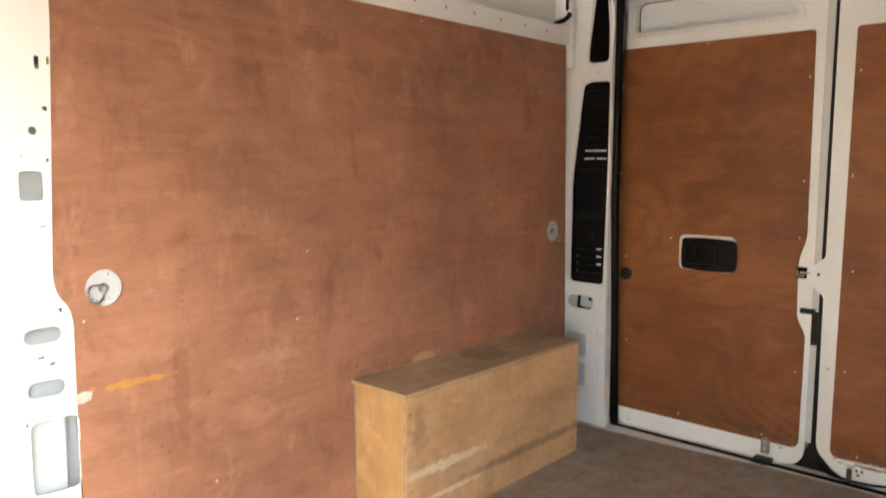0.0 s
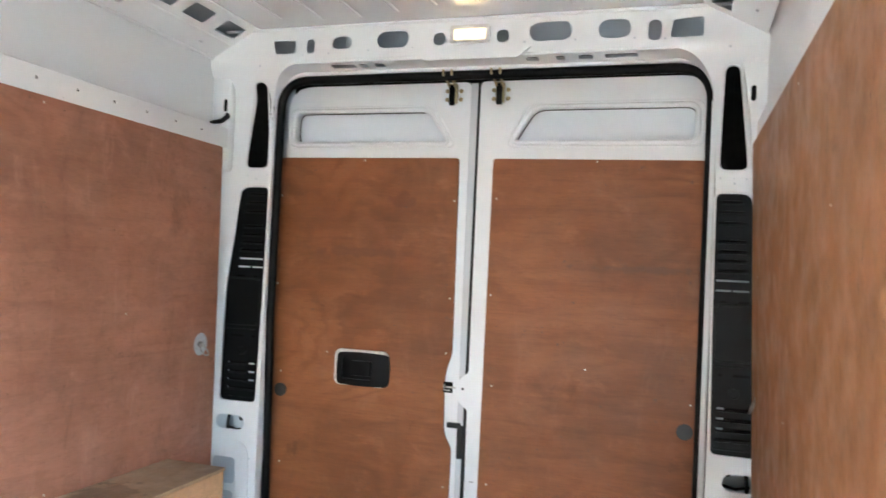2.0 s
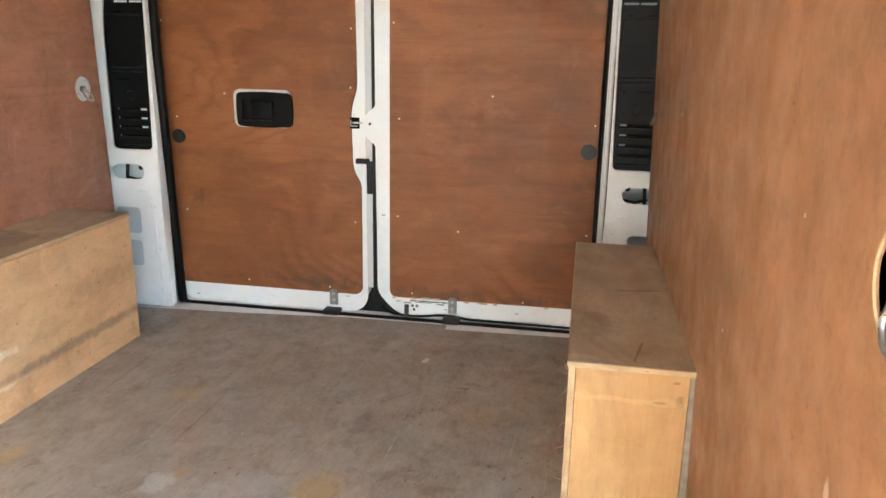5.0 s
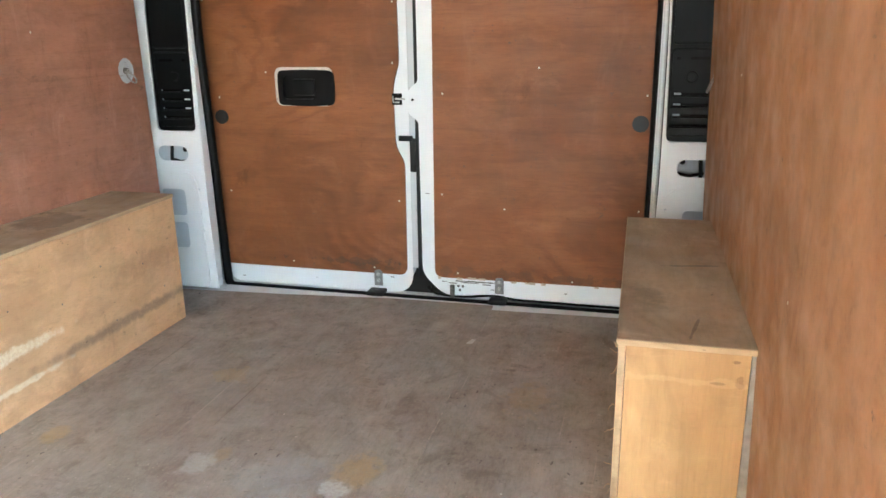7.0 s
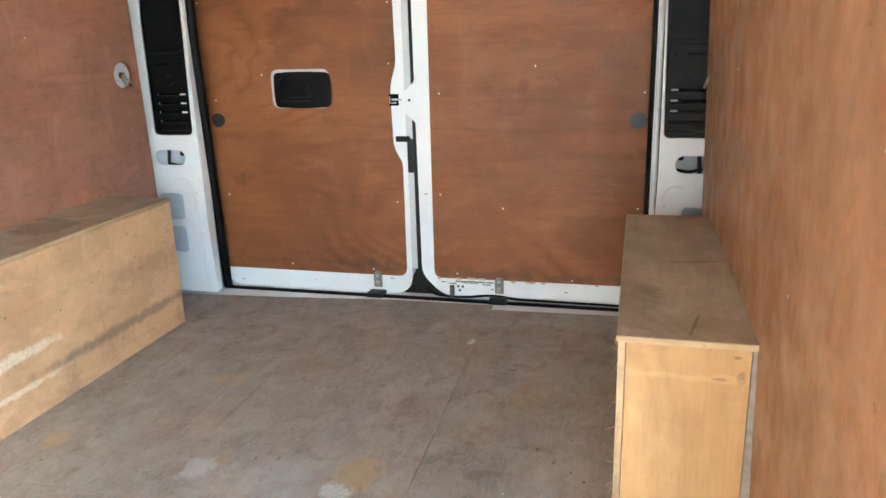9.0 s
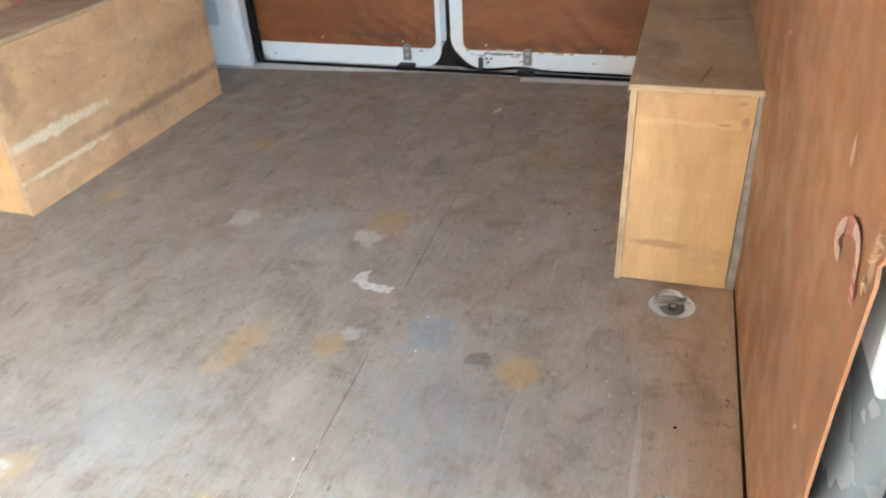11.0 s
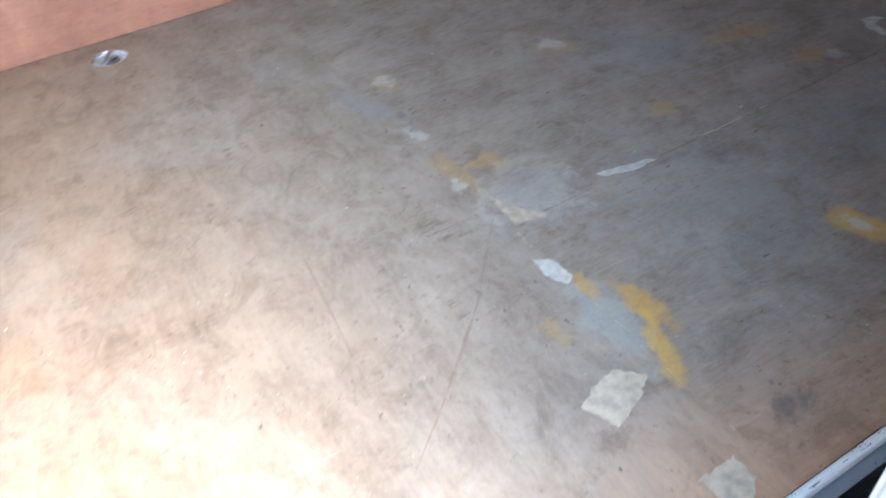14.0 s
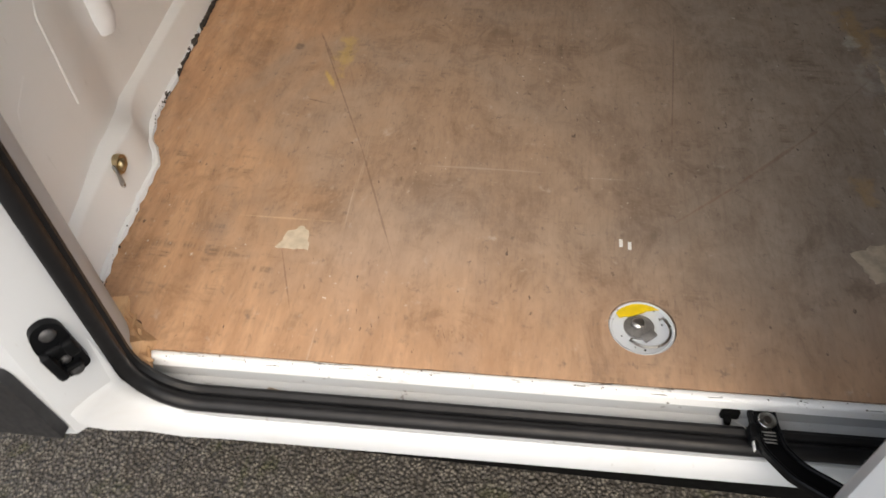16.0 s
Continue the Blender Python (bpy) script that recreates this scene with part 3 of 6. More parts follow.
    mark(0.343, 1.564, 0.022, 0.035, 0, ochre, 0.6)
    mark(1.11, 1.58, 0.022, 0.024, 0, ochre, 0.7, 0.6)
    mark(0.98, 1.93, 0.032, 0.07, -12, ochre, 0.65, 0.6)
    mark(1.139, 1.965, 0.03, 0.035, 0, ochre, 0.65, 0.5)
    mark(1.175, 2.0, 0.02, 0.02, 0, pale, 0.6)
    mark(1.09, 2.41, 0.045, 0.06, 0, ochre, 0.65, 0.5)
    mark(1.07, 2.335, 0.03, 0.03, 0, pale, 0.85, 0.5)
    mark(1.488, 1.974, 0.035, 0.04, 0, ochre, 0.7, 0.5)
    mark(1.411, 1.994, 0.02, 0.018, 0, soot, 0.8)
    mark(1.530, 1.590, 0.024, 0.029, 20, (0.57, 0.36, 0.09), 0.9, 0.1, 0, 0.2)
    mark(1.582, 1.609, 0.024, 0.029, 20, (0.57, 0.36, 0.09), 0.9, 0.1, 0, 0.2)
    mark(1.556, 1.600, 0.034, 0.026, 20, (0.57, 0.36, 0.09), 0.9, 0.1, 0, 0.2)
    mark(1.556, 1.60, 0.028, 0.011, 20, pale, 0.95, 0.3, 0, 0.25)
    mark(0.669, 1.17, 0.04, 0.02, 10, ochre, 0.6)
    mark(0.66, 1.175, 0.02, 0.02, 0, pale, 0.7)
    mark(0.891, 1.13, 0.03, 0.015, 20, pale, 0.7)
    mark(1.055, 1.205, 0.025, 0.03, 0, ochre, 0.75)
    mark(1.05, 1.13, 0.07, 0.02, 5, ochre, 0.6, 0.6)
    mark(1.08, 1.12, 0.03, 0.012, 5, pale, 0.7, 0.6)
    mark(1.495, 1.200, 0.055, 0.018, 8, (0.56, 0.34, 0.07), 0.95, 0.4)
    mark(1.585, 1.167, 0.065, 0.016, -20, (0.58, 0.36, 0.07), 0.95, 0.4)
    mark(1.42, 1.155, 0.03, 0.012, 0, (0.56, 0.34, 0.07), 0.8, 0.5)
    mark(1.475, 1.06, 0.03, 0.015, 0, ochre, 0.5, 0.6)
    mark(1.60, 1.03, 0.05, 0.04, 0, (0.16, 0.12, 0.10), 0.25, 0.6, 0, 0.5)
    mark(1.74, 1.235, 0.02, 0.02, 0, soot, 0.7)
    mark(1.194, 0.216, 0.05, 0.014, 0, (0.56, 0.40, 0.10), 0.6, 0.6)
    mark(0.587, 2.766, 0.05, 0.04, 0, ochre, 0.55, 0.6)
    mark(0.35, 2.393, 0.03, 0.035, 0, ochre, 0.7, 0.5)
    mark(0.775, 2.40, 0.02, 0.03, 0, ochre, 0.5, 0.5)
    mark(0.745, 2.363, 0.03, 0.04, 0, pale, 0.75, 0.5)
    mark(1.395, 2.82, 0.05, 0.07, 0, (0.36, 0.23, 0.09), 0.45, 0.6)
    mark(0.62, 2.45, 0.2, 0.35, 0, (0.20, 0.155, 0.13), 0.35, 0.7, 0, 0.6)
    def scratch(xa, ya, xb, yb, paint=(0.11, 0.065, 0.045), half=0.0013, strength=0.55):
        turn = math.degrees(math.atan2(yb - ya, xb - xa))
        mark((xa + xb) / 2, (ya + yb) / 2, math.hypot(xb - xa, yb - ya) / 2, half, turn, paint, strength, 0.35, 0, 0.3)

    scratch(0.337, 1.718, 0.137, 2.059, (0.15, 0.11, 0.09), 0.004)
    scratch(1.164, 0.165, 1.453, 0.295)
    scratch(1.453, 0.295, 1.662, 0.379)
    scratch(1.340, 1.015, 1.485, 0.867, (0.20, 0.10, 0.06), 0.0025)
    scratch(1.485, 0.867, 1.564, 0.779, (0.24, 0.13, 0.08), 0.0018)
    scratch(1.688, 0.229, 1.775, 0.262)
    scratch(1.051, 0.811, 1.377, 0.786, (0.13, 0.08, 0.06), 0.0015, 0.6)
    scratch(1.614, 0.147, 1.613, 0.260, (0.66, 0.48, 0.30), 0.0018)
    scratch(1.216, 1.111, 1.370, 0.986, (0.20, 0.15, 0.12), 0.002, 0.6)
    scratch(1.370, 0.986, 1.478, 0.880, (0.22, 0.16, 0.13), 0.0015, 0.5)
    scratch(1.256, 0.190, 1.300, 0.215, (0.60, 0.42, 0.10), 0.004, 0.8)
    scratch(1.150, 0.160, 1.230, 0.200, (0.13, 0.07, 0.05), 0.002)
    scratch(1.335, 0.175, 1.345, 0.215, (0.10, 0.06, 0.04), 0.002)
    mark(1.663, 1.016, 0.016, 0.028, 0, (0.13, 0.095, 0.07), 0.6, 0.6)
    mark(1.186, 0.122, 0.012, 0.010, 0, soot, 0.8, 0.7)
    mark(1.554, 0.429, 0.045, 0.065, 0, (0.19, 0.13, 0.09), 0.35, 1.0)
    mark(0.467, 0.867, 0.06, 0.05, 0, (0.16, 0.11, 0.08), 0.45, 0.8)
    mark(0.737, 1.101, 0.09, 0.03, 20, (0.27, 0.27, 0.275), 0.6, 0.6)
    mark(1.743, 1.246, 0.026, 0.024, 0, (0.17, 0.15, 0.14), 0.7, 0.4)
    mark(1.162, 1.223, 0.075, 0.075, 0, (0.50, 0.46, 0.41), 0.6, 0.3, 0.75)
    k.put("Base Color", c)
    k.put("Roughness", k.ramp(k.noise(15, 6, 0.65), 0.3, 0.72, 0.42, 0.68))
    k.put("Specular IOR Level", 0.4)
    k.bump(k.math("ADD", k.math("ADD", streak, smear), k.math("MULTIPLY", fine, 0.6)), 0.25, 0.0012)
    return k.mat


FLOOR_FRONT = floor_material("floor_plywood_front", (0.22, 1.0, 1.0), 1.9, (0, 1.9, -0.2, 1.13))
FLOOR_LEFT = floor_material("floor_plywood_left", (1.0, 0.18, 1.0), 0.3, (0, 1.23, 1.1, 3.5))
FLOOR_RIGHT = floor_material("floor_plywood_right", (1.0, 0.18, 1.0), 0.3, (1.22, 1.9, 1.1, 3.5))


def asphalt_material():
    """Old tarmac: exposed stones in a dark binder, damp brown patches and moss."""
    k = Nodes("asphalt")
    n = k.add("ShaderNodeTexVoronoi")
    n.inputs["Scale"].default_value = 125
    k.link(k.place, n.inputs["Vector"])
    stone = k.mix(k.ramp(k.noise(60, 2, 0.6), 0.35, 0.65), (0.075, 0.066, 0.055), (0.21, 0.19, 0.155))
    c = k.mix(k.ramp(n.outputs["Distance"], 0.30, 0.62), stone, (0.045, 0.038, 0.030))
    c = k.mix(k.ramp(k.noise(180, 4, 0.8), 0.60, 0.68, 0, 0.8), c, (0.40, 0.37, 0.31))
    c = k.mix(k.ramp(k.noise(5, 7, 0.7, at=(2, 2, 0)), 0.48, 0.66, 0, 0.55), c, (0.055, 0.045, 0.033))
    c = k.mix(k.ramp(k.noise(9, 6, 0.7, at=(7, 3, 0)), 0.56, 0.68, 0, 0.6), c, (0.060, 0.062, 0.020))
    k.put("Base Color", c).put("Roughness", k.ramp(k.noise(30, 4), 0.3, 0.7, 0.55, 0.95))
    k.bump(k.math("ADD", k.math("MULTIPLY", n.outputs["Distance"], -1.2), k.noise(50, 6, 0.75)), 1.0, 0.008)
    return k.mat


ASPHALT = asphalt_material()


def glow_material():
    k = Nodes("lamp_diffuser")
    k.put("Base Color", (0.9, 0.85, 0.7)).put("Roughness", 0.3)
    k.put("Emission Color", (1.0, 0.60, 0.20)).put("Emission Strength", 0.07)
    return k.mat


GLOW = glow_material()


# ---- ground ----
bm = bmesh.new()
bmesh.ops.create_grid(bm, x_segments=4, y_segments=4, size=400, matrix=Matrix.Translation((0, 0, -0.62)))
solid("ground", bm, ASPHALT, "dark grey asphalt yard with coarse gravel texture", "ground", kind="structure")


# ---- floor ----
def seam_y(x):
    return 1.083 + 0.041 * x


def seam_x(y):
    return 1.238 - 0.0226 * (y - 1.138)


def edge_x(y):
    """Outer edge of the floor boards at the side door."""
    return 1.858 - 0.026 * y


floor = thing("floor", (0.9, 1.7, 0), "worn brown plywood boards over a steel van floor", "floor", kind="structure")
part("floor_pan", boxed((-0.12, -0.14, -0.06), (1.822, 3.50, -0.022)), GREY_METAL, floor, "grey painted steel floor pan")
front_board = [(0.004, -0.138), (1.058, -0.086), (1.325, -0.073), (1.411, -0.071), (1.467, -0.056), (1.519, -0.024), (1.564, -0.021), (1.694, -0.018), (1.756, -0.011), (1.80, 0.002), (1.815, 0.07), (edge_x(0.1), 0.095), (edge_x(1.15), seam_y(1.83) - 0.0003), (0.004, seam_y(0) - 0.0003)]
part("floor_panel", sheet([front_board, disc_of(1.752, 0.724, 0.0435, 28), disc_of(0.122, 0.668, 0.0435, 28)], 0.018, Matrix()), FLOOR_FRONT, floor)
left_board = [(0.012, seam_y(0) + 0.0003), (seam_x(1.13) - 0.0005, seam_y(1.23) + 0.0003), (seam_x(3.44) - 0.0005, 3.443), (0.84, 3.44), (0.44, 3.40), (0.012, 3.372)]
part("floor_panel", sheet([left_board, disc_of(0.122, 1.670, 0.0435, 28), disc_of(0.122, 2.188, 0.0435, 28)], 0.018, Matrix()), FLOOR_LEFT, floor)
right_board = [(seam_x(1.13) + 0.0003, seam_y(1.24) + 0.0003), (edge_x(1.15), seam_y(1.83) + 0.0003), (edge_x(1.42), 1.42), (1.838, 1.47), (1.832, 3.43), (seam_x(3.41) + 0.0003, 3.405)]
part("floor_panel", sheet([right_board, disc_of(1.738, 1.724, 0.0435, 28), disc_of(1.726, 2.230, 0.0435, 28)], 0.018, Matrix.Translation((0, 0, -0.001))), FLOOR_RIGHT, floor)

bm = bmesh.new()
for i in range(60):
    y = random.choice((random.uniform(1.50, 1.75), random.uniform(1.92, 2.15), random.uniform(2.3, 3.3), random.uniform(1.15, 1.5)))
    x, s, l = seam_x(y) + random.uniform(-0.0025, 0.0025), random.uniform(0.0003, 0.0007), random.uniform(0.002, 0.012)
    block(bm, (x - s, y - l, -0.0008), (x + s, y + l, random.uniform(0.0004, 0.0012)))
tagged(part("frayed_edge", bm, FADED, floor, "pale frayed splinters along the board joint"), kind="stuff")
bm = bmesh.new()
for i in range(20):
    x = random.uniform(0.9, 1.8)
    y, s, l = seam_y(x) + random.uniform(-0.002, 0.002), random.uniform(0.0004, 0.0009), random.uniform(0.003, 0.010)
    block(bm, (x - l, y - s, -0.0008), (x + l, y + s, random.uniform(0.0004, 0.0012)))
tagged(part("frayed_edge", bm, FADED, floor, "pale frayed splinters along the board joint"), kind="stuff")
# Shade in the gap beside the lining put into the pan's colour.
part("floor_pan", boxed((1.8225, 1.475, -0.06), (1.95, 3.50, -0.0192)), GROOVE, floor, "floor pan darkened for the shaded groove beside the boards")

# ---- outer skin of the van ----
body = thing("van_body", (0.9, 1.7, -0.3), "white painted steel outer skin of a panel van", "van body", kind="structure")
part("side_skin", boxed((-0.15, -0.25, -0.35), (-0.125, 3.62, 1.95)), SKIN, body)
part("side_skin", boxed((1.955, 1.50, -0.35), (1.98, 3.62, 1.95)), SKIN, body)
part("roof_skin", boxed((-0.15, -0.25, 1.925), (1.98, 3.62, 1.95)), SKIN, body)
part("rear_skin", boxed((-0.15, 3.62, -0.35), (1.98, 3.645, 1.95)), SKIN, body)
part("underside", boxed((-0.15, -0.25, -0.36), (1.80, 3.62, -0.10)), VOID, body)

# ---- left side ----
wall_left = thing("wall_left", (0, 1.7, 0), "reddish plywood lined van side below a white steel rail", "wall", kind="structure")
ply_outline = [(0.0, 0.003), (3.368, 0.003), (3.372, 0.45), (3.366, 1.0), (3.352, 1.488), (1.462, 1.488), (1.462, 1.30), (1.441, 0.80), (1.452, 0.755), (1.476, 0.725), (1.480, 0.30), (1.482, 0.275), (0.0, 0.275)]
part("plywood_lining", sheet([rounded(ply_outline, [0, 0, 0, 0, 0.01, 0, 0, 0.02, 0.02, 0.02, 0, 0.01, 0]), disc_of(1.551, 0.766, 0.041, 28), disc_of(3.286, 0.777, 0.041, 28)], 0.009, LEFT, lambda u, v: max(0.0, 0.02 * (0.77 - v))), PLY_LEFT, wall_left, "reddish-brown scuffed plywood lining")
pillar = [(-0.12, 0.27), (1.476, 0.27), (1.480, 0.70), (1.474, 0.735), (1.450, 0.765), (1.444, 0.80), (1.466, 1.32), (1.466, 1.50), (-0.12, 1.50)]
holes = [disc_of(1.421, 1.10, 0.0085), disc_of(1.447, 1.145, 0.005), ring_of(1.413, 0.990, 0.045, 0.060, 0.008), ring_of(1.431, 0.908, 0.012, 0.006, 0.002), disc_of(1.398, 1.05, 0.004), disc_of(1.446, 1.042, 0.004),
         ring_of(1.418, 0.684, 0.074, 0.034, 0.017), ring_of(1.420, 0.572, 0.074, 0.036, 0.018), ring_of(1.432, 0.425, 0.098, 0.160, 0.018), ring_of(1.415, 0.729, 0.006, 0.012, 0.002), ring_of(1.441, 0.730, 0.006, 0.011, 0.002), ring_of(1.456, 0.731, 0.006, 0.010, 0.002),
         ring_of(1.412, 0.640, 0.012, 0.008, 0.002), ring_of(1.434, 0.622, 0.012, 0.009, 0.002), ring_of(1.456, 0.650, 0.007, 0.009, 0.002), ring_of(1.378, 0.505, 0.008, 0.012, 0.002),
         ring_of(1.436, 1.235, 0.010, 0.026, 0.004), ring_of(1.458, 1.240, 0.005, 0.016, 0.002), ring_of(1.15, 0.95, 0.16, 0.4, 0.05), ring_of(0.7, 0.9, 0.3, 0.5, 0.06)]
part("pillar_panel", sheet([rounded(pillar, [0, 0, 0.012, 0.015, 0.02, 0.02, 0, 0, 0])] + holes, 0.0025, shifted(LEFT, 0.0065)), WHITE, wall_left, "white pressed steel pillar with slots", True)
bm = bmesh.new()
for cy, cz, w, h in ((1.418, 0.684, 0.074, 0.034), (1.420, 0.572, 0.074, 0.036)):
    tube(bm, [LEFT @ Vector((u, v, 0.007)) for u, v in ring_of(cy, cz, w + 0.006, h + 0.006, 0.02, 6)], 0.0038, 8, True)
part("slot_rim", bm, WHITE, wall_left, "", True)
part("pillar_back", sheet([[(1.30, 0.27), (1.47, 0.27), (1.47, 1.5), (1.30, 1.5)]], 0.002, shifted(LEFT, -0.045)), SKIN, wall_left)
# steel rail with a row of holes above the lining
rail_holes = [disc_of(1.817 + 0.1393 * i, 1.524, 0.0048, 8) for i in range(-6, 11)] + [disc_of(1.817 + 0.1393 * i - 0.05, 1.493, 0.0022, 6) for i in range(-6, 11, 3)]
bm = sheet([[(-0.12, 1.484), (3.368, 1.484), (3.368, 1.552), (-0.12, 1.552)]] + rail_holes, 0.002, shifted(LEFT, 0.010))
block(bm, (-0.07, -0.12, 1.5515), (0.0095, 3.368, 1.556), 0.0015)
block(bm, (-0.002, -0.12, 1.487), (0.0085, 3.365, 1.4925), 0.001)
part("rail", bm, WHITE, wall_left, "white steel rail with a row of round holes")
# Black sheet draws the shade behind the rail's holes.
part("rail_hole_shade", boxed((-0.03, -0.12, 1.49), (-0.028, 3.37, 1.55)), VOID, wall_left)
part("upper_panel", sheet([[(-0.12, 1.55), (3.50, 1.55), (3.50, 1.93), (-0.12, 1.93)]], 0.003, shifted(LEFT, -0.062)), WHITE, wall_left, "smooth white upper side panel")
bm = bmesh.new()
for y in (0.75, 1.975):
    block(bm, (-0.062, y, 1.553), (-0.035, y + 0.058, 1.84), 0.010)
    block(bm, (-0.040, y + 0.018, 1.575), (-0.031, y + 0.040, 1.79), 0.006)
part("upright_rib", bm, WHITE, wall_left, "", True)
# cant rail under the roof
CANT = Matrix.Translation((-0.055, 0, 1.806)) @ Matrix(((0, 0.876, 0.482, 0), (1, 0, 0, 0), (0, 0.482, -0.876, 0), (0, 0, 0, 1)))


def cant_loops():
    out = [[(-0.12, 0.0), (3.345, 0.0), (3.345, 0.225), (-0.12, 0.225)]]
    for y in (0.5, 0.9, 1.3, 1.9, 2.25, 2.64, 2.907, 3.072, 3.247):
        out.append(ring_of(y, 0.149, 0.110, 0.062, 0.005, 2))
    for y in (2.785, 1.5):
        out.append(ring_of(y, 0.050, 0.07, 0.018, 0.009, 3))
    out += [ring_of(2.65, 0.048, 0.022, 0.009, 0.004, 3), ring_of(3.205, 0.048, 0.022, 0.009, 0.004, 3)]
    return out


part("cant_rail", sheet(cant_loops(), 0.002, CANT), WHITE, wall_left, "white steel roof rail with square openings")
part("cant_hollow_shade", boxed((-0.06, -0.12, 1.918), (0.20, 3.34, 1.920)), SKIN, wall_left)
bm = tube(bmesh.new(), [CANT @ Vector((-0.12, 0.092, -0.001)), CANT @ Vector((3.34, 0.092, -0.001))], 0.006, 8, False, 0.5)
tube(bm, [CANT @ Vector((-0.12, 0.212, 0.002)), CANT @ Vector((3.34, 0.212, 0.002))], 0.007, 8)
part("rail_crease", bm, WHITE, wall_left, "", True)
bm = bmesh.new()
tube(bm, [(-0.052, -0.12, 1.807), (-0.052, 3.36, 1.807)], 0.006, 8)
part("panel_lip", bm, WHITE, wall_left)
bm = bmesh.new()
tube(bm, [(-0.02, 3.30, 1.565), (0.0, 3.335, 1.578), (0.004, 3.365, 1.60), (-0.01, 3.385, 1.63), (-0.02, 3.40, 1.66)], [0.006, 0.009, 0.010, 0.012, 0.008], 8)
solid("wire_loom", bm, RUBBER, "black taped wire loom leaving the pillar", "cable", smooth=True)

# ---- right side ----
wall_right = thing("wall_right", (1.85, 2.4, 0), "tan-brown plywood lined van side beside the sliding door", "wall", kind="structure")


def right_x(y, z):
    return 1.843 - 0.006 * (y - 1.5) - 0.030 * z


def right_bend(u, v):
    return 1.843 - right_x(u, v)


right_ply = [(1.536, 0.30), (1.528, 0.20), (1.488, 0.10), (1.462, 0.004), (3.372, 0.004), (3.372, 0.5), (3.36, 1.488), (1.47, 1.488), (1.468, 0.66), *[(1.470 + 0.035 * i / 9 + random.uniform(-0.006, 0.006), 0.655 - 0.012 * i) for i in range(10)], (1.522, 0.416)]
right_ply = ragged(right_ply, 0.0, 0.05)
bm = sheet([right_ply, disc_of(1.556, 0.786, 0.043, 28)], 0.003, shifted(RIGHT, 1.843), right_bend)
part("plywood_lining", bm, PLY_RIGHT, wall_right, "tan-brown plywood lining with a round cut-out")
rim = tube(bmesh.new(), [(right_x(u, v) + 0.0006, u, v) for u, v in disc_of(1.556, 0.786, 0.0438, 32)], 0.0017, 6, True)
part("cut_edge", rim, PLY_EDGE, wall_right, "pale cut edge of the plywood round the opening", True)
bm = bmesh.new()
for i in range(26):
    z = random.uniform(0.53, 0.66)
    y = 1.474 + 0.03 * (0.655 - z) / 0.11
    x = right_x(y, z) - 0.002
    rod(bm, (x, y + 0.012, z), (x + random.uniform(-0.006, 0.004), y - random.uniform(0.002, 0.006), z + random.uniform(-0.012, 0.012)), random.uniform(0.001, 0.002), 5, 0.0002)
part("splinter", bm, PLY_EDGE, wall_right, "pale torn plywood splinters")
part("steel_panel", sheet([[(1.47, 0.0), (3.50, 0.0), (3.50, 1.92), (1.47, 1.92)]], 0.003, shifted(RIGHT, 1.915)), WHITE, wall_right, "white steel behind the lining")
bm = sheet([[(1.47, 1.484), (3.368, 1.484), (3.368, 1.552), (1.47, 1.552)]] + [disc_of(1.55 + 0.1393 * i, 1.522, 0.0048, 8) for i in range(13)], 0.002, shifted(RIGHT, 1.797))
block(bm, (1.798, 1.47, 1.5515), (1.91, 3.368, 1.556), 0.0015)
part("rail", bm, WHITE, wall_right, "white steel rail with a row of round holes")
part("cant_rail", sheet(cant_loops(), 0.002, Matrix.Translation((1.760, 0, 0)) @ Matrix.Diagonal((-1, 1, 1, 1)) @ CANT), WHITE, wall_right, "white steel roof rail with square openings")
# Black sheet draws the shade seen through the right rail's openings.
part("cant_hollow_shade", boxed((1.60, -0.12, 1.918), (1.90, 3.34, 1.920)), VOID, wall_right)
part("upper_panel", boxed((1.822, 1.47, 1.5565), (1.826, 3.50, 1.83)), WHITE, wall_right, "smooth white upper side panel")
bm = bmesh.new()
block(bm, (1.800, 2.40, 1.557), (1.823, 2.47, 1.82), 0.010)
part("upright_rib", bm, WHITE, wall_right, "", True)

# ---- roof ----
bm = boxed((0.12, -0.12, 1.905), (1.64, 3.36, 1.912))
for i in range(10):
    x = 0.275 + i * 0.141
    block(bm, (x - 0.007, -0.1, 1.901), (x + 0.007, 3.24 + 0.04 * math.sin(i), 1.9055), 0.0035)
solid("ceiling", bm, ROOF_WHITE, "glossy off-white steel roof with pressed ribs", "ceiling", kind="structure")
bow = thing("roof_bow", (0.9, 2.475, 1.85), "white pressed steel roof bow across the roof", "roof bow", kind="structure")
profile = [(0.03, 1.772), (0.07, 1.80), (0.14, 1.845), (0.24, 1.868), (0.45, 1.878), (0.9, 1.882), (1.35, 1.878), (1.57, 1.868), (1.67, 1.845), (1.75, 1.80), (1.79, 1.772)]
bm = bmesh.new()
for (xa, za), (xb, zb) in zip(profile, profile[1:]):
    a, b = Vector((xa, 2.475, za)), Vector((xb, 2.475, zb))
    m = Matrix.Translation((a + b) / 2) @ (b - a).to_track_quat("X", "Z").to_matrix().to_4x4()
    h = (b - a).length / 2 + 0.004
    block(bm, (-h, -0.045, -0.008), (h, 0.045, 0.006), 0.006, m)
part("bow", bm, WHITE, bow, "", True)
bm = bmesh.new()
for x, z, s in ((0.105, 1.812, 1), (1.715, 1.812, -1)):
    m = Matrix.Translation((x, 2.475, z)) @ pose(0, 0, 0, 0, -35 * s, 0)
    plate(bm, [ring_of(0, 0, 0.08, 0.026, 0.013, 4)], 0.004, m)
part("bow_slot", bm, VOID, bow)

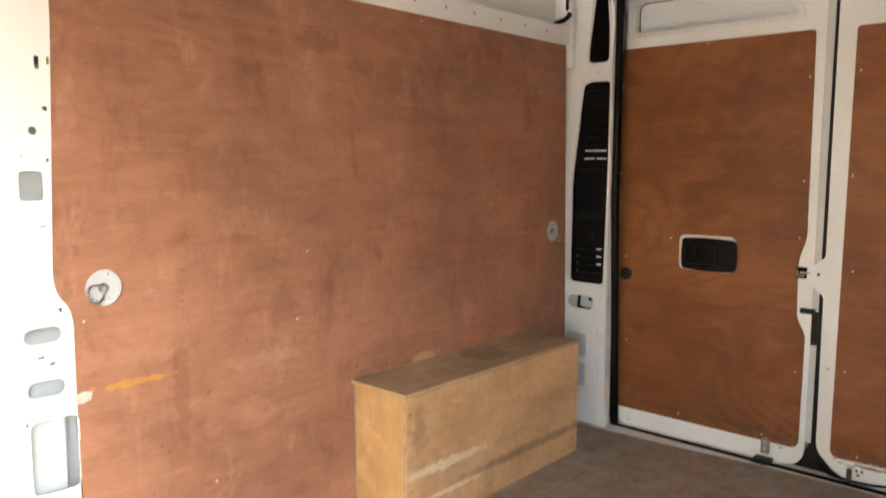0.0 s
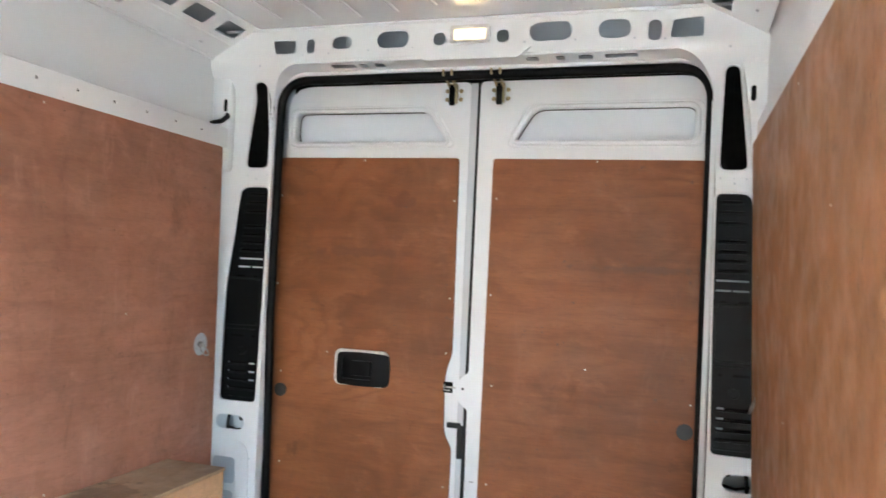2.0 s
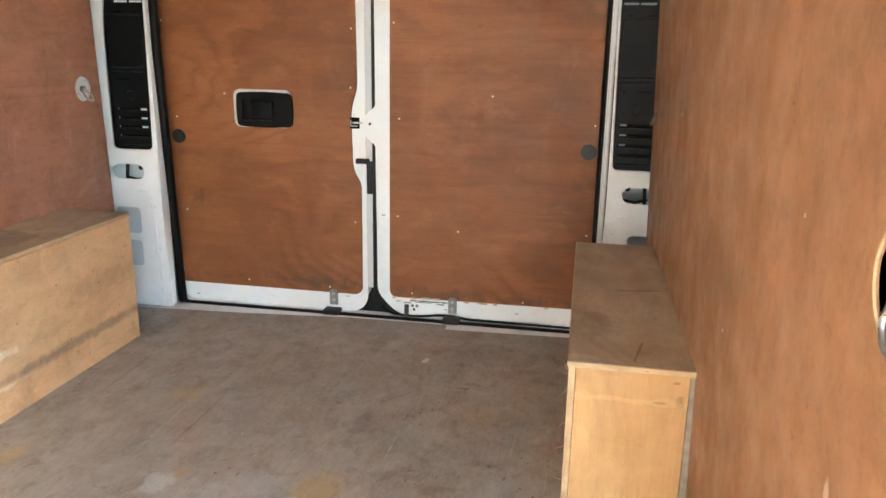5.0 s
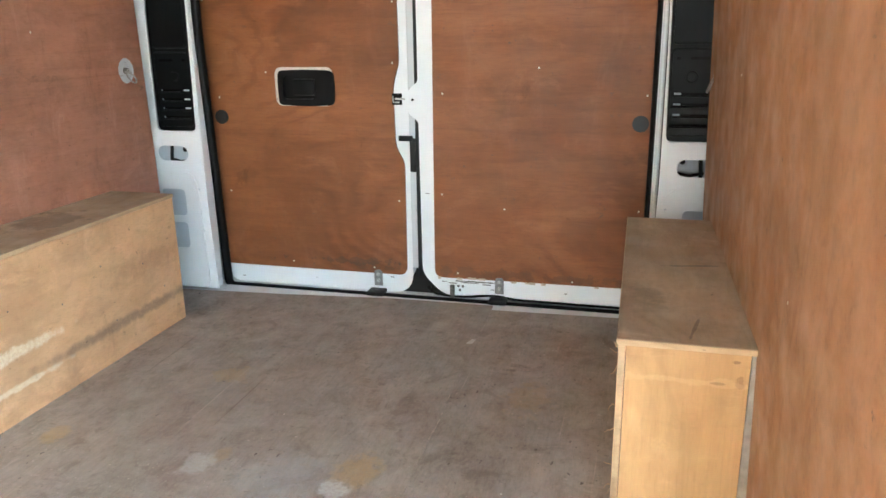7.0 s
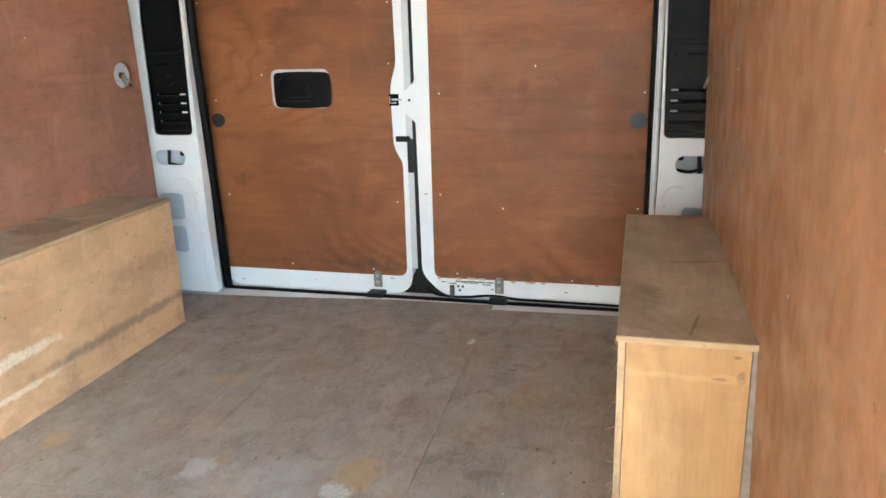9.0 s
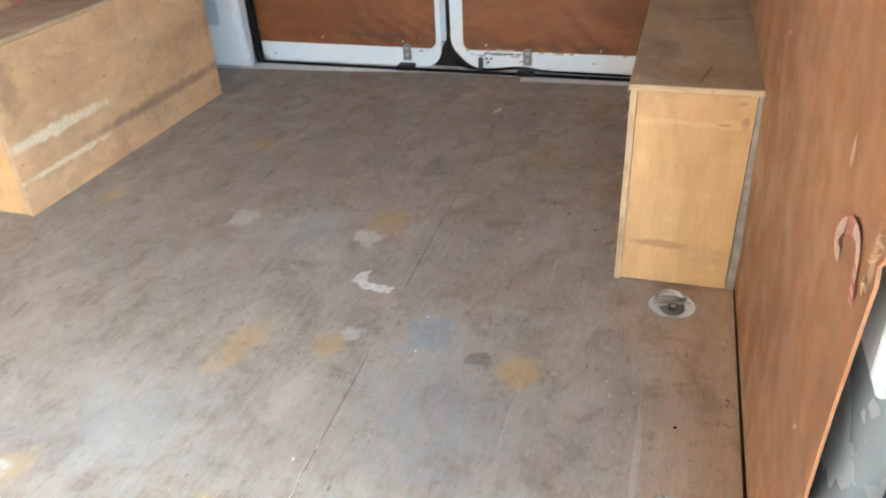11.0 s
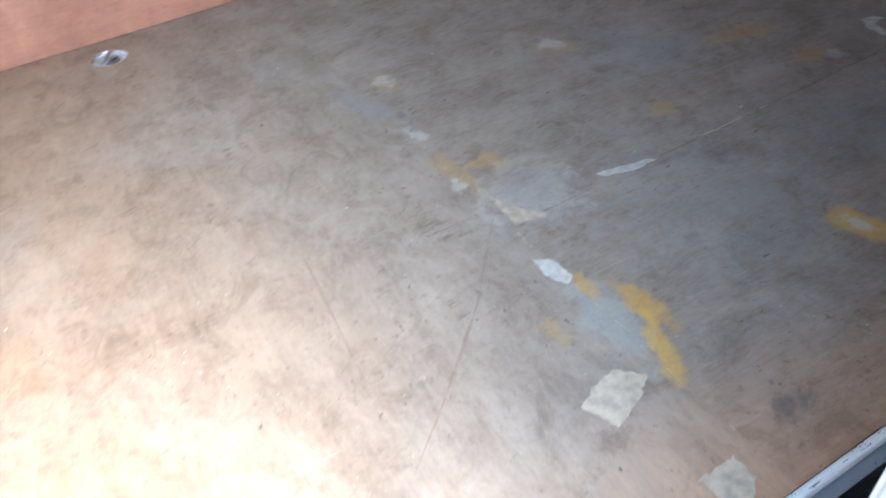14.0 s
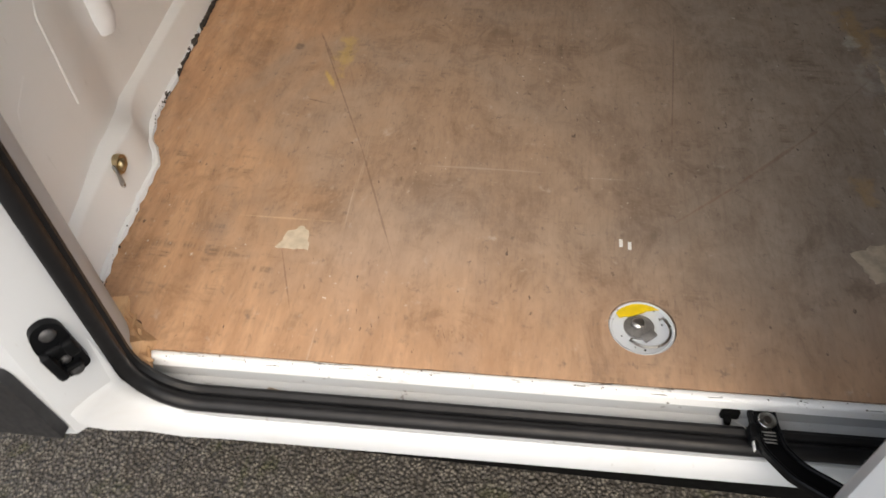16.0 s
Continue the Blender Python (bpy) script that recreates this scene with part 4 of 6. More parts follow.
# ---- rear frame: corner pillars and header ----
wall_rear = thing("wall_rear", (0.9, 3.4, 0), "white steel rear frame of a van round the doors", "wall", kind="structure")


FRAME_CUTS = [1.655 + 0.012 * i for i in range(13)]


def frame_rise(u, v):
    """The rear frame curves forward from the pillars into the header."""
    t = max(0.0, min(1.0, (v - 1.655) / 0.14))
    return 0.067 * (3 * t * t - 2 * t ** 3)


def corner_arc(a, grow=0.0):
    """The rounded upper corner of the door opening, from the pillar (a = 0) to the header (a = 1)."""
    w = math.pi / 2 * a
    return 0.293 - (0.127 + grow) * math.cos(w), 1.63 + (0.146 + grow) * math.sin(w)


SPLIT = math.acos((0.293 - 0.1985) / 0.127) / (math.pi / 2)
CORNER = sorted([corner_arc(i / 20) for i in range(21)] + [corner_arc(SPLIT)])


def pillar_loops(sign):
    """Rear pillar as seen from inside, left side; mirrored by sign."""
    mid = 0.9215
    wide = 1.11 if sign > 0 else 1.0
    flip = (lambda u, v: u * wide if u > 0 else u) if sign > 0 else (lambda u, v: 2 * mid - u)
    bend = [(p[0] / wide, p[1]) for p in CORNER if p[0] < 0.19851]
    outline = [(-0.06, 0.0), (0.165, 0.0), (0.150, 0.45), (0.152, 1.30), (0.1575 / wide ** 0.5, 1.55)] + bend + ([(0.1985 / wide, 1.906), (0.13 / wide, 1.906), (-0.06, 1.803)] if sign > 0 else [(0.1985, 1.900), (0.022, 1.803), (-0.06, 1.803)])
    vent = rounded([(0.004, 0.565), (0.143, 0.565), (0.150, 0.95), (0.152, 1.35), (0.048, 1.35), (0.006, 0.98)], [0.022, 0.022, 0, 0.022, 0.03, 0.05])
    upper = rounded([(0.060, 1.415), (0.146, 1.415), (0.144, 1.55), (0.140, 1.726), (0.094, 1.726)], [0.026, 0.026, 0, 0.024, 0.024], 7)
    oval = ring_of(0.050, 0.490, 0.108, 0.052, 0.026)
    notch = [ring_of(0.035, 0.315, 0.085, 0.095, 0.015), ring_of(0.038, 0.195, 0.075, 0.095, 0.015)]
    dots = [disc_of(0.099, 1.378, 0.004, 8), disc_of(0.066, 1.391, 0.003, 8), disc_of(0.140, 1.394, 0.003, 8), disc_of(0.101, 1.394, 0.0018, 6), disc_of(0.118, 0.39, 0.004, 8), disc_of(0.128, 0.365, 0.004, 8), disc_of(0.132, 0.215, 0.004, 8), disc_of(0.132, 0.10, 0.003, 8), disc_of(0.128, 1.775, 0.004, 8)]
    straight = rounded(outline, [0, 0, 0.05, 0.05, 0.03] + [0] * (len(bend) + 3))
    loops = [ragged(straight, 0.0, 0.03), vent, upper, oval] + notch + dots
    return [[(flip(u, v), v) for u, v in loop] for loop in loops]


for sign in (1, -1):
    loops = pillar_loops(sign)
    side = (lambda u: u) if sign > 0 else (lambda u: 1.843 - u)
    part("corner_pillar", sheet(loops, 0.003, shifted(REAR, 0, 3.405), frame_rise, FRAME_CUTS), WHITE, wall_rear, "white steel corner pillar with slots", True)
    x = 0.045 if sign > 0 else 1.798
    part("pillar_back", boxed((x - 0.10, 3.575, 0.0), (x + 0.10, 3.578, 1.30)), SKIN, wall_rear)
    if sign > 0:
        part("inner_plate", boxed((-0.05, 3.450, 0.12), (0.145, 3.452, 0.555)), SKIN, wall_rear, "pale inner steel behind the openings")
    bm = bmesh.new()
    for loop in (loops[1], loops[2]):
        tube(bm, [(u, 3.404 - frame_rise(u, v), v) for u, v in loop], 0.0035, 6, True)
    part("opening_rim", bm, WHITE, wall_rear, "", True)
    # inner reveal of the door opening, swept round its upper corner
    xa, xb = (0.168, 0.173) if sign > 0 else (1.672, 1.677)
    part("reveal", boxed((xa, 3.404, 0.0), (xb, 3.45, 1.63), 0.002), WHITE, wall_rear)
    bm = bmesh.new()
    rows = []
    for i in range(21):
        a = i / 20
        (u, v), (ui, vi) = corner_arc(a), corner_arc(a, -0.003 - 0.012 * a)
        y = 3.405 - frame_rise(u, v)
        rows.append([bm.verts.new((side(u + (ui - u) * t), y + (3.468 - y) * t, v + (vi - v) * t)) for t in (0.0, 0.06, 0.5, 1.0)])
    for ra, rb in zip(rows, rows[1:]):
        for i in range(3):
            bm.faces.new((ra[i], rb[i], rb[i + 1], ra[i + 1]))
    part("corner_reveal", bm, WHITE, wall_rear, "", True)
    hug = rounded([(0.163, 0.03), (0.163, 1.762), (0.9215, 1.762)], [0, 0.125, 0], 12)
    hug = [(0.166, 0.05), (0.160, 0.45), (0.161, 1.3)] + hug[1:]
    part("frame_lip", tube(bmesh.new(), [(side(u), 3.424, v) for u, v in hug], 0.0075, 10), WHITE, wall_rear, "rounded white lip round the door opening", True)
    # flange where the side panel meets the pillar
    if sign > 0:
        bm = boxed((-0.065, 3.362, 1.40), (0.016, 3.404, 1.893), 0.014)
    else:
        flange = rounded([(1.792, 1.40), (1.835, 1.40), (1.835, 1.893), (1.745, 1.893), (1.752, 1.74), (1.775, 1.60)], [0.01, 0, 0, 0.01, 0.03, 0.03])
        bm = sheet([flange], 0.03, shifted(REAR, 0, 3.366))
    part("corner_lip", bm, WHITE, wall_rear, "", True)
    part("flange_slot", sheet([ring_of(-0.004 if sign > 0 else 1.785, 1.640, 0.014, 0.046, 0.007)], 0.002, shifted(REAR, 0, 3.3605 if sign > 0 else 3.3645)), VOID, wall_rear, "dark slot in the flange")
    # lower pressing, with a cable seen behind the oval opening
    low = rounded([(side(0.088), 0.012), (side(0.152), 0.012), (side(0.141), 0.38), (side(0.120), 0.425), (side(0.070), 0.425), (side(0.092), 0.36)], [0.01, 0.01, 0.03, 0.03, 0.02, 0.03])
    part("pillar_pressing", sheet([low, disc_of(side(0.128), 0.365, 0.004, 8), disc_of(side(0.130), 0.215, 0.004, 8)], 0.006, shifted(REAR, 0, 3.3995)), WHITE, wall_rear, "", True)
    near = 0.036 if sign > 0 else 0.0
    bm = tube(bmesh.new(), [(side(0.028), 3.48, 0.42), (side(0.030), 3.47, 0.47), (side(0.034), 3.475, 0.53), (side(0.02), 3.49, 0.60)], 0.006, 8)
    tube(bm, [(side(0.02), 3.49, 0.462), (side(0.06), 3.48, 0.455), (side(0.11), 3.50, 0.46)], 0.005, 8)
    rod(bm, (side(0.085), 3.50, 0.500), (side(0.085), 3.47, 0.500), 0.009, 10)
    bmesh.ops.translate(bm, verts=bm.verts, vec=(0, -near, 0))
    part("pillar_cable", bm, RUBBER, wall_rear, "black cable behind the oval opening", True)

head_loops = [ragged([p for p in CORNER if p[0] > 0.1984] + [(1.843 - p[0], p[1]) for p in reversed(CORNER) if p[0] > 0.1984] + [(1.6445, 1.906), (0.1985, 1.906)], 0.0, 0.04),
              rounded([(0.205, 1.812), (0.285, 1.812), (0.285, 1.860), (0.195, 1.862)], 0.010), ring_of(0.342, 1.835, 0.032, 0.052, 0.015), ring_of(0.462, 1.842, 0.074, 0.044, 0.022), ring_of(0.650, 1.845, 0.116, 0.056, 0.028),
              disc_of(0.815, 1.838, 0.022), disc_of(1.028, 1.838, 0.022), ring_of(1.183, 1.846, 0.136, 0.060, 0.030), ring_of(1.380, 1.843, 0.100, 0.058, 0.029), ring_of(1.500, 1.833, 0.040, 0.064, 0.019),
              rounded([(1.545, 1.808), (1.640, 1.808), (1.640, 1.868), (1.552, 1.862)], 0.010), ring_of(0.92, 1.847, 0.118, 0.044, 0.006)]
for u, v in ((0.41, 1.808), (0.56, 1.812), (0.72, 1.815), (1.10, 1.815), (1.26, 1.815), (1.44, 1.812), (1.53, 1.806), (0.31, 1.806)):
    head_loops.append(disc_of(u, v, 0.0035, 8))
bm = sheet(head_loops, 0.003, shifted(REAR, 0, 3.405), frame_rise, FRAME_CUTS)
part("header", bm, WHITE, wall_rear, "white steel header with oval openings", True)
part("header_back", boxed((0.0, 3.47, 1.76), (1.85, 3.473, 1.925)), SKIN, wall_rear)
# underside of the header, sloping down to the door seal
bm = bmesh.new()
under = [[(0.290, 3.338), (1.553, 3.338), (1.553, 3.47), (0.290, 3.47)], ring_of(0.455, 3.378, 0.09, 0.034, 0.008), ring_of(0.53, 3.378, 0.03, 0.034, 0.008), ring_of(0.59, 3.378, 0.035, 0.034, 0.008), ring_of(1.12, 3.378, 0.04, 0.034, 0.008), ring_of(1.21, 3.378, 0.03, 0.034, 0.008), ring_of(1.29, 3.378, 0.045, 0.034, 0.008), ring_of(1.40, 3.378, 0.10, 0.034, 0.008)]
plate(bm, under, 0.003, Matrix.Translation((0, 0, 1.777)), lambda u, v: -0.014 * (v - 3.338) / 0.13)
part("header_underside", bm, WHITE, wall_rear)
# Black strip above the underside slots for the shade inside them.
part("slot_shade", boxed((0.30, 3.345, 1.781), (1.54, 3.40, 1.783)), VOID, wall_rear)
part("header_lip", tube(bmesh.new(), [(0.285, 3.342, 1.777), (1.558, 3.342, 1.777)], 0.005, 10), WHITE, wall_rear, "", True)
part("header_crease", tube(bmesh.new(), [(0.0, 3.338, 1.900), (1.84, 3.338, 1.900)], 0.006, 8), WHITE, wall_rear, "", True)
bm = sheet([rounded([(0.765, 1.766), (1.080, 1.766), (1.125, 1.800), (0.720, 1.800)], [0.012, 0.012, 0.004, 0.004])], 0.10, shifted(REAR, 0, 3.331))
part("striker_mount", bm, WHITE, wall_rear, "", True)
# black seal round the door opening
pts = rounded([(0.180, -0.012), (1.672, -0.012), (1.672, 0.9), (1.672, 1.740), (0.183, 1.740), (0.182, 0.9)], [0.03, 0.03, 0, 0.11, 0.11, 0], 10)
seal_path = [(u, 3.478 - 0.044 * max(0.0, min(1.0, (v - 0.02) / 0.15)), v) for u, v in pts]
bm = tube(bmesh.new(), seal_path, 0.0155, 10, True)
part("door_seal", bm, SEAL, wall_rear, "black rubber door seal", True)
part("rear_sill", boxed((0.13, 3.385, -0.03), (1.72, 3.60, -0.004), 0.003), SILL_WHITE, wall_rear, "scuffed white steel door sill")
# Black slab draws the shade in the gap between the doors.
bm = bmesh.new()
block(bm, (0.15, 3.590, 0.0), (1.70, 3.615, 1.765))
part("door_gap_shade", bm, VOID, wall_rear)

# ---- corner pillar covers ----


def pillar_cover(sign):
    mid = 0.9215
    flip = (lambda u: u * 1.11) if sign > 0 else (lambda u: 2 * mid - u)
    ob = thing("pillar_cover", (flip(0.08), 3.41, 0.56), "black plastic slotted cover set in the white corner pillar", "trim cover", "corner pillar covers")
    slots = []
    for v, a, b in ((1.323, 0.075, 0.135), (1.292, 0.07, 0.138), (1.26, 0.062, 0.138), (1.205, 0.06, 0.138), (1.175, 0.057, 0.138), (1.147, 0.055, 0.138), (1.118, 0.052, 0.138)):
        slots.append(ring_of((a + b) / 2, v, b - a, 0.007, 0.003, 3))
    lit = [ring_of(0.094, 1.086, 0.092, 0.009, 0.003, 3), ring_of(0.0695, 1.056, 0.045, 0.009, 0.003, 3), ring_of(0.1185, 1.056, 0.042, 0.009, 0.003, 3)]
    low = [ring_of(0.078, v, 0.10, 0.007, 0.003, 3) for v in (0.705, 0.675, 0.645, 0.615)]
    outline = rounded([(0.006, 0.568), (0.141, 0.568), (0.148, 0.95), (0.150, 1.347), (0.050, 1.347), (0.008, 0.98)], [0.02, 0.02, 0, 0.02, 0.03, 0.05])
    loops = [[(flip(u), v) for u, v in loop] for loop in [outline] + slots + lit + low]
    part("cover", sheet(loops, 0.004, shifted(REAR, 0, 3.412)), BLACK, ob)
    for u, v, w in ((0.10, 1.323, 0.06), (0.10, 1.292, 0.068), (0.10, 1.26, 0.076), (0.10, 1.205, 0.078), (0.098, 1.175, 0.08), (0.097, 1.147, 0.083), (0.095, 1.118, 0.086), (0.078, 0.705, 0.10), (0.078, 0.675, 0.10), (0.078, 0.645, 0.10), (0.078, 0.615, 0.10)):
        part("slat", tube(bmesh.new(), [(flip(u - w / 2), 3.411, v - 0.0065), (flip(u + w / 2), 3.411, v - 0.0065)], 0.0024, 8), BLACK, ob, "", True)
    # Black sheet behind the cover gives its slots their shade.
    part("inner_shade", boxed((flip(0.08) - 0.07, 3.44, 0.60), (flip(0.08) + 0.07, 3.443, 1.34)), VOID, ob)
    for u, v, w in ((0.094, 1.086, 0.092), (0.0695, 1.056, 0.045), (0.1185, 1.056, 0.042), (0.116, 0.705, 0.020), (0.116, 0.675, 0.020), (0.116, 0.645, 0.020)):
        u = flip(u)
        # Slot light put into colour: white on the left, dimmer grey right.
        part("slot_light", boxed((u - w / 2, 3.4135, v - 0.003), (u + w / 2, 3.4165, v + 0.003)), WHITE if sign > 0 else SHADE_GREY, ob, "white strip for the light caught in a slot" if sign > 0 else "grey strip for the dimmer light in a slot")
    bm = bmesh.new()
    for u, v, w, h in ((0.078, 0.93, 0.125, 0.17), (0.078, 0.708, 0.122, 0.246)):
        tube(bm, [(flip(a), 3.4115, b) for a, b in ring_of(u, v, w, h, 0.014, 4)], 0.0026, 6, True)
    tube(bm, [(flip(a), 3.4115, b) for a, b in disc_of(0.08, 0.752, 0.015, 16)], 0.002, 6, True)
    part("moulded_line", bm, BLACK, ob, "", True)
    panel = sheet([ring_of(flip(0.079), 0.930, 0.116, 0.158, 0.012, 5)], 0.003, shifted(REAR, 0, 3.4095))
    part("raised_panel", panel, BLACK, ob)
    for u, v, w in ((0.060, 1.022, 0.030), (0.118, 1.022, 0.014), (0.060, 0.805, 0.052), (0.120, 0.805, 0.012)):
        part("clip_slot", sheet([ring_of(flip(u), v, w, 0.008, 0.0035, 3)], 0.001, shifted(REAR, 0, 3.4075)), VOID, ob)
    upper = [(0.052, 1.408), (0.152, 1.408), (0.150, 1.735), (0.085, 1.735)]
    part("upper_cover", sheet([ragged([(flip(u), v) for u, v in upper], 0.0, 0.03)], 0.003, shifted(REAR, 0, 3.4095), frame_rise, FRAME_CUTS), VOID, ob)
    return ob


pillar_cover(1)
pillar_cover(-1)


# ---- rear doors ----
def screw(parent, at, out, r=0.0034):
    bm = dome(bmesh.new(), at, out, r, r * 0.42, 8)
    return part("screw", bm, SCREW, parent, "", True)


def door_leaf(name, label, outline, radii, window, ply, ply_radii, ply_holes, screws, y):
    ob = thing(name, ((outline[0][0] + outline[1][0]) / 2, y, 0.03), label, "van door", "rear doors", "structure")
    win = rounded(window, 0.035, 6)
    part("door_panel", sheet([rounded(outline, radii, 6), win], 0.048, shifted(REAR, 0, y)), WHITE, ob, "white painted inner door skin", True)
    cu, cv = sum(p[0] for p in window) / len(window), sum(p[1] for p in window) / len(window)
    inner = [(cu + (u - cu) * 1.02, cv + (v - cv) * 1.05) for u, v in win]
    part("window_blank", sheet([inner], 0.003, shifted(REAR, 0, y + 0.045)), BLANK, ob, "recessed bluish-white window blank")
    bm = bmesh.new()
    tube(bm, [(u, y - 0.002, v) for u, v in win], 0.009, 8, True)
    tube(bm, [(cu + (u - cu) * 1.07, y + 0.001, cv + (v - cv) * 1.2) for u, v in win], 0.004, 8, True)
    part("window_rim", bm, WHITE, ob, "", True)
    # Dark tube draws the shade line along the edge of the recess.
    edge = [(cu + (u - cu) * 0.985, y + 0.040, cv + (v - cv) * 0.95) for u, v in win]
    part("recess_shade_line", tube(bmesh.new(), edge, 0.0018, 6, True), RUBBER, ob, "thin dark line for the shade round the recess", True)
    part("plywood_panel", sheet([rounded(ply, ply_radii, 5)] + ply_holes, 0.006, shifted(REAR, 0, y - 0.007)), PLY_DOOR, ob, "varnished brown plywood panel")
    for u, v in screws:
        screw(ob, (u, y - 0.0075, v), (0, -1, 0))
    return ob


DY = 3.517
left_door = door_leaf(
    "door_1", "white van rear door lined with brown plywood, black handle",
    [(0.168, -0.004), (0.886, -0.004), (0.884, 0.46), (0.884, 0.76), (0.880, 1.738), (0.168, 1.738)], [0.05, 0.075, 0, 0, 0.02, 0.10],
    [(0.196, 1.522), (0.812, 1.522), (0.728, 1.645), (0.196, 1.645)],
    [(0.150, 0.066), (0.866, 0.064), (0.868, 0.465), (0.838, 0.515), (0.834, 0.715), (0.857, 0.79), (0.850, 1.470), (0.155, 1.472)], [0.02, 0.03, 0.02, 0.03, 0.03, 0.02, 0.012, 0.012],
    [ring_of(0.526, 0.712, 0.190, 0.115, 0.012)],
    [(0.494, 1.463), (0.163, 1.33), (0.84, 1.32), (0.163, 1.00), (0.84, 0.98), (0.195, 0.675), (0.38, 0.76), (0.835, 0.79), (0.208, 0.342), (0.175, 0.115), (0.745, 0.085), (0.845, 0.33), (0.435, 0.09)], DY)
right_door = door_leaf(
    "door_2", "white van rear door lined with brown plywood, worn paint at the foot",
    [(0.922, 0.075), (0.985, 0.010), (1.05, -0.008), (1.13, -0.006), (1.20, -0.002), (1.680, -0.002), (1.680, 1.738), (0.916, 1.738), (0.918, 0.73), (0.880, 0.70), (0.880, 0.63), (0.918, 0.60)], [0.03, 0.03, 0.03, 0.03, 0.03, 0.05, 0.10, 0.02, 0.01, 0.022, 0.022, 0.01],
    [(1.030, 1.522), (1.636, 1.522), (1.636, 1.645), (1.105, 1.645)],
    [(0.968, 0.066), (1.676, 0.070), (1.677, 1.462), (0.973, 1.468)], [0.03, 0.02, 0.012, 0.014], [],
    [(1.325, 1.458), (0.99, 1.33), (1.665, 1.33), (0.985, 1.00), (1.003, 0.693), (1.645, 0.691), (1.314, 0.774), (1.21, 0.318), (0.998, 0.36), (1.64, 0.33), (1.05, 0.085), (1.44, 0.08)], DY - 0.003)
# handle recess
bm = sheet([ring_of(0.522, 0.713, 0.208, 0.128, 0.024), ring_of(0.528, 0.709, 0.196, 0.114, 0.02)], 0.016, shifted(REAR, 0, DY - 0.018))
part("handle_surround", bm, SILVER, left_door, "silver-grey handle surround", True)
bm = sheet([rounded([(0.430, 0.652), (0.529, 0.6475), (0.628, 0.652), (0.633, 0.709), (0.628, 0.766), (0.529, 0.7705), (0.430, 0.766), (0.4265, 0.709)], [0.016, 0.05, 0.016, 0.05, 0.016, 0.05, 0.016, 0.05]), ring_of(0.506, 0.710, 0.118, 0.076, 0.010)], 0.008, shifted(REAR, 0, DY - 0.0195))
block(bm, (0.44, DY - 0.0045, 0.66), (0.57, DY - 0.002, 0.76))
part("handle_plate", bm, BLACK, left_door, "black recessed handle plate")
part("handle", boxed((0.480, DY - 0.016, 0.684), (0.558, DY - 0.004, 0.738), 0.004), BLACK, left_door, "black pull handle", True)
part("lock_button", rod(bmesh.new(), (0.602, DY - 0.018, 0.700), (0.602, DY - 0.012, 0.700), 0.006, 12), VOID, left_door)
for door, u, v, r in ((left_door, 0.199, 0.607, 0.0245), (right_door, 1.630, 0.606, 0.0255)):
    part("plug", rod(bmesh.new(), (u, DY - 0.013, v), (u, DY - 0.005, v), r, 24, r * 0.96), GREY_PLASTIC, door, "dark grey rubber plug")
# return edge of the left leaf and rubber in the gap
part("leaf_return", boxed((0.879, DY + 0.003, 0.09), (0.906, DY + 0.035, 1.735), 0.002), GREY_METAL, left_door, "grey folded edge of the door")
part("gap_rubber", tube(bmesh.new(), [(0.909, DY + 0.012, 0.06), (0.909, DY + 0.012, 1.735)], 0.0105, 8), RUBBER, right_door, "black rubber strip between the doors", True)
# catch with its striker
bm = boxed((0.831, DY - 0.011, 0.655), (0.864, DY - 0.003, 0.692), 0.002)
catch = part("catch", bm, VOID, left_door, "black door catch")
bm = bmesh.new()
tube(bm, [(0.836, DY - 0.013, 0.684), (0.836, DY - 0.014, 0.664), (0.858, DY - 0.014, 0.664)], 0.0025, 6)
block(bm, (0.842, DY - 0.0135, 0.672), (0.876, DY - 0.0115, 0.678))
part("catch_bar", bm, ZINC, left_door, "", True)
part("catch_dot", rod(bmesh.new(), (0.900, DY - 0.008, 0.672), (0.900, DY - 0.003, 0.672), 0.004, 10), VOID, right_door)
bm = boxed((0.848, DY - 0.008, 0.535), (0.896, DY + 0.006, 0.553), 0.003)
block(bm, (0.885, DY - 0.004, 0.43), (0.906, DY + 0.010, 0.545), 0.005)
part("rubber_stop", bm, RUBBER, left_door, "black rubber stop", True)
# latches at the top
for door, u in ((left_door, 0.822), (right_door, 0.990)):
    bm = bmesh.new()
    block(bm, (u - 0.014, 3.484, 1.660), (u + 0.014, 3.508, 1.728), 0.003)
    for s in (-1, 1):
        tube(bm, [(u + s * 0.015, 3.415, 1.757), (u + s * 0.015, 3.416, 1.742), (u + s * 0.012, 3.45, 1.730), (u + s * 0.010, 3.485, 1.712)], 0.0045, 8)
        for v in (1.675, 1.705):
            dome(bm, (u + s * 0.025, 3.507, v), (0, -1, 0), 0.008, 0.005, 10)
    part("top_latch", bm, BRASS, door, "yellow passivated door latch", True)
    part("latch_core", boxed((u - 0.010, 3.476, 1.650), (u + 0.010, 3.49, 1.722), 0.003), VOID, door)
